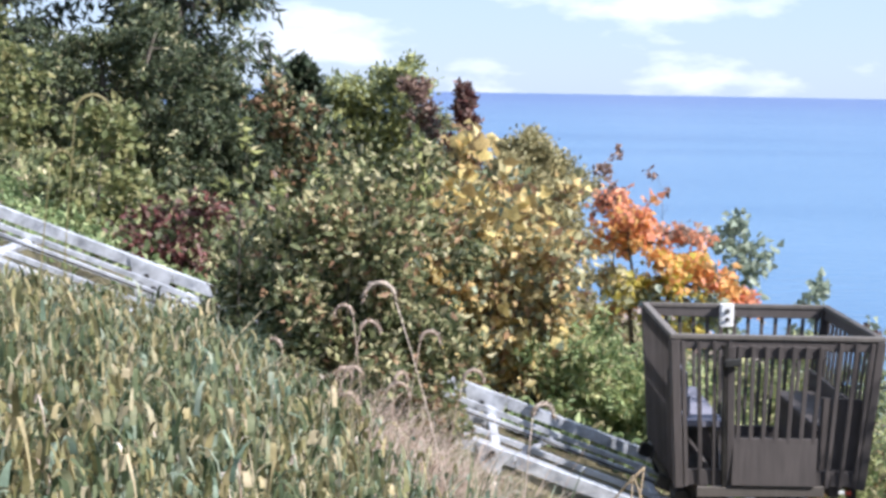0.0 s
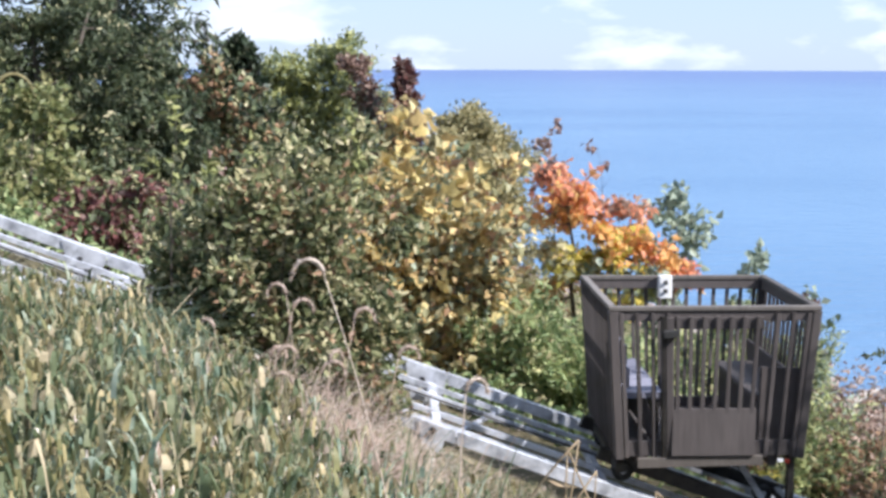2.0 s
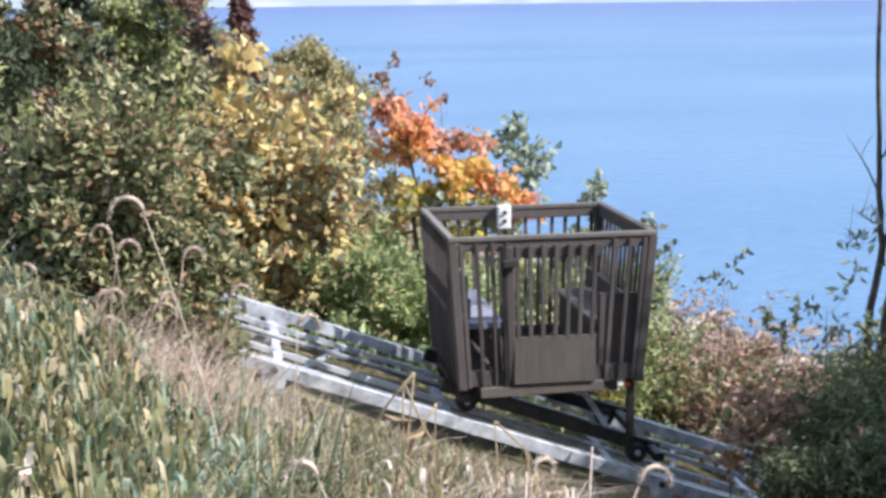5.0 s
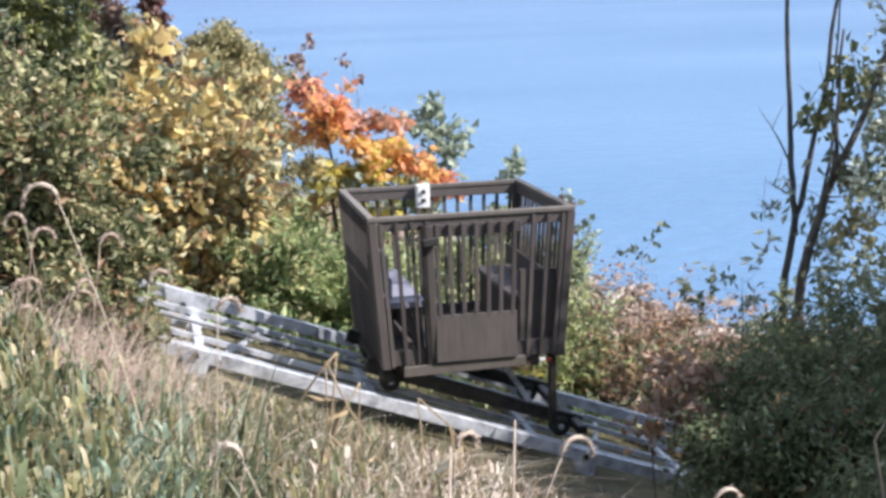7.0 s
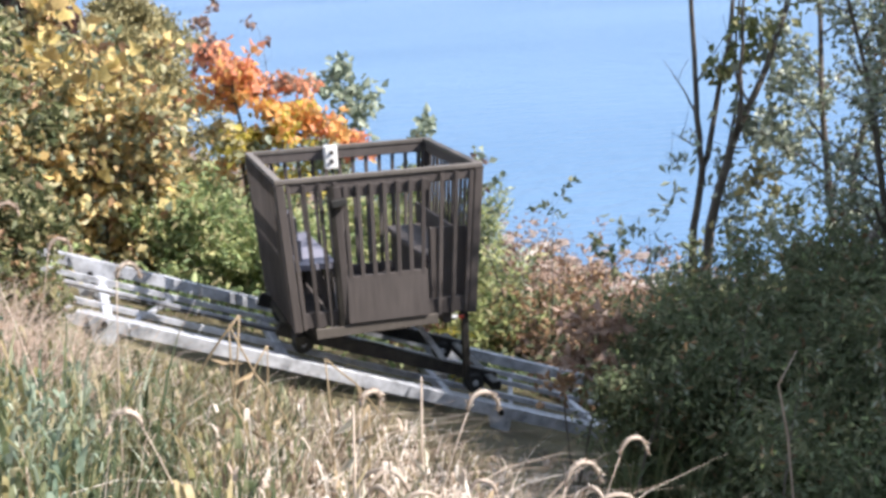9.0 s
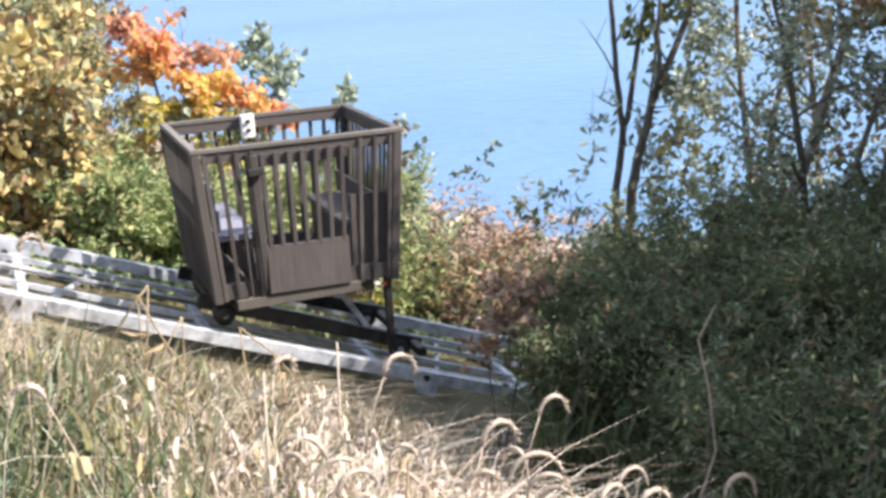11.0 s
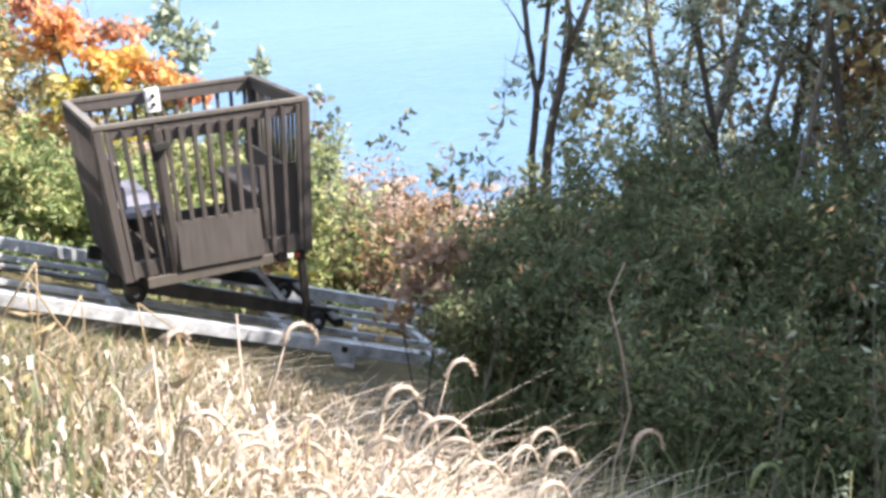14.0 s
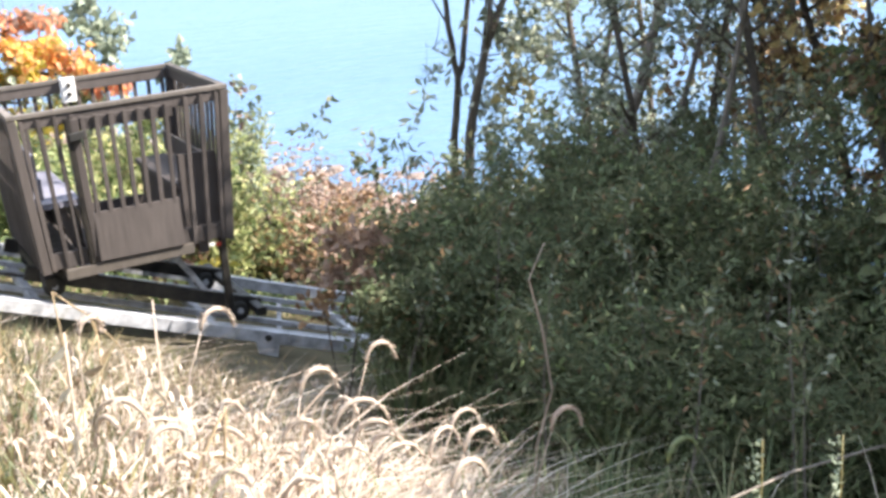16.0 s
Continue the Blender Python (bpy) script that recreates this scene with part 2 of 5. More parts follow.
class Shape:
    """Gathers pieces of one mesh."""

    def __init__(self):
        self.v, self.f = [], []

    def tube(self, pts, radii, sides=6):
        pts = [Vector(p) for p in pts]
        start = len(self.v)
        up = Vector((0.31, 0.87, 0.37))
        for i, p in enumerate(pts):
            d = (pts[min(i + 1, len(pts) - 1)] - pts[max(i - 1, 0)]).normalized()
            a = d.cross(up)
            if a.length < 0.05:
                a = d.cross(Vector((1, 0, 0)))
            a.normalize()
            b = d.cross(a)
            for k in range(sides):
                w = 2 * math.pi * k / sides
                self.v.append(p + (a * math.cos(w) + b * math.sin(w)) * radii[i])
        for i in range(len(pts) - 1):
            for k in range(sides):
                k2 = (k + 1) % sides
                o = start + i * sides
                self.f.append((o + k, o + k2, o + sides + k2, o + sides + k))
        self.f.append(tuple(start + k for k in reversed(range(sides))))
        self.f.append(tuple(start + (len(pts) - 1) * sides + k for k in range(sides)))
        return self

    def extrude(self, outline, x0, x1, slope=0.0):
        """A profile in (y, z) drawn out along x; z falls by slope a metre."""
        n, o = len(outline), len(self.v)
        for x in (x0, x1):
            for y, z in outline:
                self.v.append(Vector((x, y, z - slope * x)))
        for k in range(n):
            k2 = (k + 1) % n
            self.f.append((o + k, o + k2, o + n + k2, o + n + k))
        self.f.append(tuple(o + k for k in reversed(range(n))))
        self.f.append(tuple(o + n + k for k in range(n)))
        return self

    def extrude_plate(self, outline, y0, y1):
        """An outline in (x, z) with a thickness along y."""
        n, o = len(outline), len(self.v)
        for y in (y0, y1):
            for x, z in outline:
                self.v.append(Vector((x, y, z)))
        for k in range(n):
            k2 = (k + 1) % n
            self.f.append((o + k, o + k2, o + n + k2, o + n + k))
        self.f.append(tuple(o + k for k in reversed(range(n))))
        self.f.append(tuple(o + n + k for k in range(n)))
        return self

    def bar(self, p0, p1, wide, deep, side, chamfer=0.12):
        """A board from p0 to p1; side: the way of its width."""
        p0, p1 = Vector(p0), Vector(p1)
        d = (p1 - p0).normalized()
        s = Vector(side)
        s = (s - d * s.dot(d)).normalized()
        n = d.cross(s)
        c = chamfer * min(wide, deep)
        a, b = wide / 2, deep / 2
        ring = [(a - c, b), (-a + c, b), (-a, b - c), (-a, -b + c), (-a + c, -b), (a - c, -b), (a, -b + c), (a, b - c)]
        o = len(self.v)
        for p in (p0, p1):
            for x, y in ring:
                self.v.append(p + s * x + n * y)
        for k in range(8):
            k2 = (k + 1) % 8
            self.f.append((o + k, o + k2, o + 8 + k2, o + 8 + k))
        self.f.append(tuple(o + k for k in reversed(range(8))))
        self.f.append(tuple(o + 8 + k for k in range(8)))
        return self

    def mesh(self, name, mat, smooth=False):
        return mesh_of(name, self.v, self.f, mat, smooth)


def unit(a):
    return a / (np.linalg.norm(a, axis=1)[:, None] + 1e-9)


def leaf_mesh(name, rng, pts, ways, length, width, mat, droop=0.35, fold=0.25):
    """Folded leaves at pts, each along its way."""
    n = len(pts)
    size = rng.uniform(0.65, 1.3, n)[:, None]
    d = unit(ways)
    s = unit(np.cross(d, rng.normal(size=(n, 3))))
    nrm = np.cross(s, d)
    ln_, w = length * size, width * size
    base = pts
    tip = pts + d * ln_ - nrm * ln_ * droop * 0.5
    lft = pts + d * ln_ * 0.45 + s * w * 0.5 + nrm * w * fold
    rgt = pts + d * ln_ * 0.45 - s * w * 0.5 + nrm * w * fold
    v = np.stack([base, lft, tip, rgt], 1).reshape(-1, 3)
    me = bpy.data.meshes.new(name)
    me.vertices.add(4 * n)
    me.vertices.foreach_set("co", v.ravel())
    idx = np.arange(n)[:, None] * 4
    tri = np.concatenate([idx + [0, 1, 2], idx + [0, 2, 3]], 1).reshape(-1)
    me.loops.add(len(tri))
    me.loops.foreach_set("vertex_index", tri)
    me.polygons.add(2 * n)
    me.polygons.foreach_set("loop_start", np.arange(2 * n) * 3)
    me.materials.append(mat)
    me.update(calc_edges=True)
    return me


def blade_mesh(name, rng, x, y, z, h, w, bend, droop, mat, way=None, rows=5):
    """Curved tapering blades that stand on (x, y, z)."""
    n = len(x)
    if way is None:
        way = rng.uniform(0, 2 * math.pi, n)
    side = way + math.pi / 2 + rng.normal(0, 0.5, n)
    s = np.linspace(0, 1, rows)[None, :]
    out = h[:, None] * (0.12 * s + bend[:, None] * s ** 2.2)
    up = h[:, None] * (s - droop[:, None] * s ** 3)
    px = x[:, None] + np.cos(way)[:, None] * out
    py = y[:, None] + np.sin(way)[:, None] * out
    pz = z[:, None] + up
    half = 0.5 * w[:, None] * np.clip(1.02 - s ** 1.8, 0.04, 1)
    ax, ay = np.cos(side)[:, None] * half, np.sin(side)[:, None] * half
    a = np.stack([px - ax, py - ay, pz], 2)
    b = np.stack([px + ax, py + ay, pz + 0.15 * half], 2)
    v = np.stack([a, b], 2).reshape(-1, 3)
    me = bpy.data.meshes.new(name)
    me.vertices.add(len(v))
    me.vertices.foreach_set("co", v.ravel())
    idx = np.arange(n)[:, None, None] * rows * 2 + np.arange(rows - 1)[None, :, None] * 2
    q = (idx + np.array([0, 1, 3, 2])[None, None, :]).reshape(-1)
    me.loops.add(len(q))
    me.loops.foreach_set("vertex_index", q)
    me.polygons.add(len(q) // 4)
    me.polygons.foreach_set("loop_start", np.arange(len(q) // 4) * 4)
    me.materials.append(mat)
    me.update(calc_edges=True)
    return me


def wander(rng, p0, way, length, steps, jitter, lift=0.0):
    """A crooked line from p0 along way, bending up by lift."""
    p, d = np.array(p0, float), np.array(way, float)
    d /= np.linalg.norm(d)
    out = [p.copy()]
    for _ in range(steps):
        d = d + rng.normal(0, jitter, 3) + np.array([0, 0, lift])
        d /= np.linalg.norm(d)
        p = p + d * length / steps
        out.append(p.copy())
    return out


PROFILES = {
    "cone": lambda u: 1.05 - u,
    "round": lambda u: math.sqrt(max(0.05, math.sin(math.pi * min(1, 0.12 + 0.88 * u)))),
    "vase": lambda u: 0.45 + 0.6 * u,
    "even": lambda u: 0.8,
    "spire": lambda u: 1.1 - 0.75 * u,
}


def plant(name, label, category, at, height, spread, leaves, bark, count, leaf, seed, profile="round", crown=0.25, limbs=14,
          stems=1, stem_lean=0.0, lean=(0.0, 0.0), limb_up=0.35, scatter=0.16, thick=0.03, hang=0.0, group="", leaf_part="crown", skew=1.0):
    """A tree or shrub: stems, limbs and twigs, with leaves along the twigs. leaves: [(material, share, low, high)]."""
    rng = np.random.default_rng(seed)
    x, y = at
    ob = thing(name, label, category, (x, y, ground_z(x, y) - 0.05), group)
    twigs = Shape()
    spots, outs, heights = [], [], []
    for k in range(stems):
        a = 2 * math.pi * k / stems + rng.uniform(0, 1.2)
        way = np.array([math.cos(a) * stem_lean + lean[0], math.sin(a) * stem_lean + lean[1], 1.0])
        hh = height * (1 if k == 0 else rng.uniform(0.65, 0.98))
        root = np.array([math.cos(a), math.sin(a), 0]) * (0.08 * spread if stems > 1 else 0)
        stem = wander(rng, root, way, hh, 9, 0.06, 0.02)
        rad = [thick * (1 - 0.88 * i / 9) for i in range(10)]
        part("trunk" if stems == 1 else "stem", Shape().tube(stem, rad, 7).mesh("stem", bark, True), ob)
        n_l = max(3, limbs // stems)
        for j in range(n_l):
            u = crown + (1 - crown) * ((j + rng.uniform(0, 1)) / n_l) ** skew
            f = u * 9
            i0 = min(8, int(f))
            p = stem[i0] + (stem[i0 + 1] - stem[i0]) * (f - i0)
            az = j * 2.4 + rng.uniform(-0.5, 0.5) + k
            uu = (u - crown) / (1 - crown)
            ll = spread * PROFILES[profile](uu) * rng.uniform(0.7, 1.15)
            lw = np.array([math.cos(az), math.sin(az), limb_up + rng.normal(0, 0.12)])
            limb = wander(rng, p, lw, ll, 5, 0.14, 0.03 - 0.1 * hang)
            r0 = rad[i0] * 0.5
            twigs.tube(limb, [r0 * (1 - 0.8 * i / 5) for i in range(6)], 4)
            lines = [limb[2:]]
            for q in range(5):
                b = limb[1 + q % 5]
                tw = unit(np.array([limb[-1] - limb[0]]))[0] + rng.normal(0, 0.75, 3) + np.array([0, 0, 0.15 - hang])
                t = wander(rng, b, tw, ll * rng.uniform(0.25, 0.5), 3, 0.2, -0.12 * hang)
                twigs.tube(t, [r0 * 0.35, r0 * 0.3, r0 * 0.22, r0 * 0.1], 3)
                lines.append(t)
            for line in lines:
                line = np.array(line)
                m = max(2, int(count / (stems * n_l * 6)))
                g = rng.uniform(0.1, len(line) - 1.001, m)
                i1 = g.astype(int)
                pp = line[i1] + (line[i1 + 1] - line[i1]) * (g - i1)[:, None]
                pp = pp + rng.normal(0, scatter * (0.5 + 0.5 * spread / 2) * 0.5, (m, 3))
                spots.append(pp)
                dd = rng.normal(0, 0.7, (m, 3)) + unit(pp - np.array([0, 0, height * 0.5])) * 0.5
                dd[:, 2] -= 0.25 + hang
                outs.append(dd)
    tagged(part("branchwork", twigs.mesh("branchwork", bark), ob), kind="stuff")
    P, D = np.concatenate(spots), np.concatenate(outs)
    low = P[:, 2] > 0.03 * height
    P, D = P[low], D[low]
    hn = (P[:, 2] - P[:, 2].min()) / (np.ptp(P[:, 2]) + 1e-6)
    pick = rng.uniform(0, 1, len(P))
    total = sum(s for _, s, _, _ in leaves)
    a = 0.0
    for mat, share, lo, hi in leaves:
        b = a + share / total
        sel = (pick >= a) & (pick < b) & (hn >= lo) & (hn <= hi)
        a = b
        if sel.any():
            tagged(part(leaf_part, leaf_mesh("leaves", rng, P[sel], D[sel], leaf[0], leaf[1], mat), ob), kind="stuff")
    return ob


# ---------------------------------------------------------------- the large structure
def graded(lo, hi, fine_lo, fine_hi, step, grow=1.25):
    out = list(np.arange(fine_lo, fine_hi + 1e-6, step))
    s, v = step, fine_hi
    while v < hi:
        s *= grow
        v += s
        out.append(min(v, hi))
    s, v = step, fine_lo
    while v > lo:
        s *= grow
        v -= s
        out.insert(0, max(v, lo))
    return out


def build_ground():
    xs = graded(-4800, 4800, -9, 20, 0.3)
    ys = graded(-4800, 4800, 0, 40, 0.4)
    verts = []
    for x in xs:
        for y in ys:
            z = ground_z(x, y)
            if abs(x) < 60 and -30 < y < 90:
                z += 0.09 * noise.noise((x * 0.7, y * 0.7, 0.0)) + 0.04 * noise.noise((x * 2.1, y * 2.1, 5.0))
            verts.append((x, y, z))
    n = len(ys)
    faces = [(i * n + j, (i + 1) * n + j, (i + 1) * n + j + 1, i * n + j + 1) for i in range(len(xs) - 1) for j in range(n - 1)]
    tagged(new("ground", mesh_of("ground", verts, faces, SOIL, True)), "brown soil slope with litter falling to the lake", "ground", kind="structure")


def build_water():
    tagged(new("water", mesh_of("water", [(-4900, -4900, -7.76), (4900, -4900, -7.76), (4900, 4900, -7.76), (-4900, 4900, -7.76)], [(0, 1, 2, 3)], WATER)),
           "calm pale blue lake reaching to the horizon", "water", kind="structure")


def build_beach():
    xs = np.linspace(-0.5, 1, 7)
    verts, faces = [], []
    ys = np.arange(-10, 75, 0.6)
    for y in ys:
        shore = (8.0 - 0.1 * y) / 0.365
        for k, u in enumerate(xs):
            x = shore - 2.6 + 9.0 * (u + 0.5) / 1.5
            z = ground_z(x, y) + 0.07 + 0.06 * noise.noise((x * 0.9, y * 0.9, 3.0))
            verts.append((x, y, z if 0 < k < 6 else z - 0.5))
    for j in range(len(ys) - 1):
        for k in range(6):
            faces.append((j * 7 + k, j * 7 + k + 1, (j + 1) * 7 + k + 1, (j + 1) * 7 + k))
    tagged(new("beach", mesh_of("beach", verts, faces, SAND, True)), "pale pinkish sand and gravel beach by the lake", "beach", kind="structure")


build_ground()
build_water()
build_beach()

# ---------------------------------------------------------------- the tramway
SLOPE = 0.363
RAIL_Y = (9.12, 10.6)


def rail_z(x, y=9.86):
    return -0.745 + 0.047 * (y - 9.12) - SLOPE * x


def build_track():
    t = thing("tram_track", "galvanised steel inclined tram track on short posts", "track", (0, 0, 0))
    # C-shaped side beams in lengths that meet at splice plates
    joints = [-12.0, -5.6, -2.3, 0.33, 3.03, 6.0, 9.2, 12.2, 16.0]
    for y, s in ((RAIL_Y[0], 1), (RAIL_Y[1], 1)):
        prof = [(y, 0), (y + 0.07 * s, 0), (y + 0.07 * s, -0.012), (y + 0.012 * s, -0.02), (y + 0.012 * s, -0.07), (y + 0.07 * s, -0.078), (y + 0.07 * s, -0.09), (y, -0.09)]
        prof = [(a, b + rail_z(0, y)) for a, b in prof]
        for a, b in zip(joints, joints[1:]):
            part("side_beam", Shape().extrude(prof, a + 0.004, b - 0.004, SLOPE).mesh("side_beam", GALV), t)
    # flat running rails inside the beams
    for y in (9.40, 9.66, 10.06, 10.32):
        w = 0.016
        part("running_rail", Shape().extrude([(y - w, rail_z(0, y) - 0.055), (y - w, rail_z(0, y) - 0.095), (y + w, rail_z(0, y) - 0.095), (y + w, rail_z(0, y) - 0.055)], -12, 16, SLOPE).mesh("running_rail", GALV), t)
    for i in range(24):
        x = -11.6 + 1.18 * i
        z = rail_z(x) - 0.105
        part("cross_tie", Shape().bar((x, RAIL_Y[0] + 0.02, z), (x, RAIL_Y[1] - 0.02, z), 0.07, 0.05, (1, 0, -SLOPE)).mesh("cross_tie", GALV), t)
    for x in joints[1:-1]:
        for y in (RAIL_Y[0] - 0.007, RAIL_Y[1] - 0.007):
            far = y > 10
            x += 0.0 if far else -0.16
            z = rail_z(x, y)
            # hanging gusset plates, with bolts or an open hole
            w, d = (0.17, 0.26) if far else (0.10, 0.17)
            pl = part("gusset_plate", Shape().extrude_plate([(x - w, z + SLOPE * w - 0.004), (x - w * 0.75, z - d), (x + w * 0.55, z - d - 0.03), (x + w, z - SLOPE * w - 0.004)], y - 0.008, y).mesh("gusset_plate", GALV), t)
            for dx, dz in (((-0.04, -0.10), (0.02, -0.19)) if far else ((0.0, -0.045),)):
                part("bolt", Shape().tube([(x + dx, y - 0.026, z + dz), (x + dx, y - 0.008, z + dz)], [0.024, 0.024], 8).mesh("bolt", DARK_STEEL), pl)
            gz = ground_z(x, y)
            part("post", Shape().bar((x, y + 0.05, gz - 0.4), (x, y + 0.05, z - 0.095), 0.06, 0.06, (1, 0, 0)).mesh("post", GALV), t)
        part("stay", Shape().bar((x + 0.1, RAIL_Y[0] + 0.05, rail_z(x + 0.1) - 0.12), (x + 0.55, RAIL_Y[1] - 0.05, rail_z(x + 0.55) - 0.12), 0.035, 0.03, (1, 0, 0)).mesh("stay", GALV), t)
    part("haul_cable", Shape().tube([(x, 9.86, rail_z(x) - 0.03) for x in (-12, -6, 0, 1.7)], [0.008] * 4, 6).mesh("haul_cable", DARK_STEEL), t, "dark steel haul cable")


def build_cart():
    O = Vector((2.07, 9.76, -1.04))
    c = thing("tram_cart", "weathered brown wooden picket tram cart standing on the track", "tram cart", O)
    H = 1.03
    TX, BX, TY, BY = 0.695, 0.62, 0.69, 0.635

    def side_point(face, u, z):
        """A point of a face; u runs 0..1 along it, z from 0 to H."""
        k = z / H
        hx, hy = BX + (TX - BX) * k, BY + (TY - BY) * k
        x, y = -hx + 2 * hx * u, -hy + 2 * hy * u
        return {"near": Vector((x, -hy, z)), "far": Vector((x, hy, z)), "up": Vector((-hx, y, z)), "down": Vector((hx, y, z))}[face]

    for face in ("near", "far"):
        for u in (0.0, 1.0):
            p0, p1 = side_point(face, u, -0.02), side_point(face, u, H - 0.02)
            part("corner_post", Shape().bar(p0, p1, 0.064, 0.064, (1, 0, 0)).mesh("corner_post", CART_WOOD), c)
    for face, along in (("near", (0, 1, 0)), ("far", (0, 1, 0)), ("up", (1, 0, 0)), ("down", (1, 0, 0))):
        e = 0.026
        d = (side_point(face, 1, H) - side_point(face, 0, H)).normalized() * (e if face in ("near", "far") else -e)
        part("cap_rail", Shape().bar(side_point(face, 0, H) - d, side_point(face, 1, H) + d, 0.052, 0.03, along).mesh("cap_rail", CAP_WOOD), c, "greyed wooden cap rail")
        n = Vector({"near": (0, -1, 0), "far": (0, 1, 0), "up": (-1, 0, 0), "down": (1, 0, 0)}[face])
        part("top_beam", Shape().bar(side_point(face, 0.03, H - 0.048), side_point(face, 0.97, H - 0.052), 0.075, 0.032, (0, 0, 1)).mesh("top_beam", CART_WOOD), c)
        part("bottom_beam", Shape().bar(side_point(face, 0.03, 0.05), side_point(face, 0.97, 0.05), 0.11, 0.04, (0, 0, 1)).mesh("bottom_beam", CART_WOOD), c)
        cnt = 13
        for i in range(cnt):
            u = (i + 0.5) / cnt
            if face == "near" and 0.27 < u < 0.74:
                continue
            off = n * 0.024
            w = 0.027
            part("picket", Shape().bar(side_point(face, u, -0.01) + off, side_point(face, u, H - 0.03) + off, w, 0.02,
                                       (1, 0, 0) if face in ("near", "far") else (0, 1, 0)).mesh("picket", CART_WOOD), c)
    # gate in the near side
    g = part("gate", Shape().bar(side_point("near", 0.27, 0.04) + Vector((0, -0.03, 0)), side_point("near", 0.27, H - 0.06) + Vector((0, -0.03, 0)), 0.06, 0.05, (1, 0, 0)).mesh("gate", CART_WOOD), c)
    for u0, u1, z in ((0.27, 0.74, H - 0.10), (0.27, 0.74, 0.16)):
        part("gate_rail", Shape().bar(side_point("near", u0, z) + Vector((0, -0.02, 0)), side_point("near", u1, z) + Vector((0, -0.02, 0)), 0.08, 0.03, (0, 0, 1)).mesh("gate_rail", CART_WOOD), g)
    for i in range(7):
        u = 0.312 + 0.066 * i
        part("picket", Shape().bar(side_point("near", u, 0.03) + Vector((0, -0.045, 0)), side_point("near", u, H - 0.05) + Vector((0, -0.045, 0)), 0.028, 0.02, (1, 0, 0)).mesh("picket", CART_WOOD), g)
    part("kick_panel", Shape().bar(side_point("near", 0.285, 0.175) + Vector((0, -0.054, 0)), side_point("near", 0.735, 0.175) + Vector((0, -0.054, 0)), 0.33, 0.016, (0, 0, 1)).mesh("kick_panel", CART_WOOD), g, "solid grey-brown kick panel")
    p = side_point("near", 0.275, 0.86)
    part("latch", Shape().bar(p + Vector((-0.05, -0.075, 0)), p + Vector((0.05, -0.075, 0.01)), 0.05, 0.03, (0, 0, 1)).mesh("latch", BLACK), g, "black metal gate latch")
    part("latch_post", Shape().bar(side_point("near", 0.245, 0.0) + Vector((0, -0.03, 0)), side_point("near", 0.245, H - 0.05) + Vector((0, -0.03, 0)), 0.04, 0.05, (1, 0, 0)).mesh("latch_post", DARK_STEEL), c, "dark post beside the gate")
    # floor of planks
    for i in range(8):
        y = -0.553 + 0.158 * i
        part("floor_plank", Shape().bar((-0.6, y, 0.01), (0.6, y, 0.01), 0.150, 0.035, (0, 1, 0)).mesh("floor_plank", CART_WOOD), c)
    # pale skirt board that hangs under the near edge
    part("skirt_board", Shape().bar((-0.5, -0.675, -0.045), (0.36, -0.675, -0.03), 0.07, 0.03, (0, 0, 1)).mesh("skirt_board", PALE_BOARD), c, "pale unpainted skirt board")
    # two facing benches
    for s, zs, paint in ((-1, 0.40, SEAT_PAINT), (1, 0.38, CART_WOOD)):
        b = part("bench", Shape().bar((s * 0.46, -0.56, zs), (s * 0.46, 0.56, zs), 0.30, 0.04, (1, 0, 0)).mesh("bench", paint), c, "grey-blue painted bench" if s < 0 else "dark wooden bench")
        for k in range(2 if s < 0 else 1):
            z0 = zs + 0.12 + 0.16 * k
            part("back_board", Shape().bar((s * (0.56 + 0.02 * k), -0.56, z0), (s * (0.56 + 0.02 * k), 0.56, z0), 0.14, 0.025, (0, 0, 1)).mesh("back_board", paint), b)
        for y in (-0.52, 0.52):
            part("bench_leg", Shape().bar((s * 0.34, y, 0.03), (s * 0.46, y, zs - 0.02), 0.07, 0.04, (1, 0, 0)).mesh("bench_leg", CART_WOOD), b)
        part("bench_front", Shape().bar((s * 0.35, -0.56, 0.20), (s * 0.35, 0.56, 0.20), 0.30, 0.02, (0, 0, 1)).mesh("bench_front", DARK_STEEL if s < 0 else CART_WOOD), b)
        if s > 0:
            part("end_panel", Shape().bar((0.46, -0.575, 0.03), (0.48, -0.595, 0.60), 0.27, 0.02, (1, 0, 0)).mesh("end_panel", CART_WOOD), b)
    # control box on the far rim
    bx = side_point("far", 0.44, H - 0.06) + Vector((0, -0.07, 0))
    cb = part("control_box", Shape().bar(bx + Vector((0, 0, -0.085)), bx + Vector((0, 0, 0.085)), 0.10, 0.07, (1, 0, 0)).mesh("control_box", WHITE), c, "white plastic control box with two buttons")
    for dz in (-0.03, 0.035):
        q = bx + Vector((0, -0.036, dz))
        part("button", Shape().tube([q, q + Vector((0, -0.014, 0))], [0.017, 0.015], 10).mesh("button", BLACK), cb)
    part("cable_loop", Shape().tube([bx + Vector((0.0, 0, -0.08)), bx + Vector((0.03, 0.0, -0.2)), bx + Vector((-0.02, 0.02, -0.35)), bx + Vector((0.0, 0.03, -0.6))], [0.008] * 4, 6).mesh("cable_loop", BLACK), cb)

    # sloping chassis with wheels
    def on_rail(x, up):
        return rail_z(x + O.x) - O.z + up
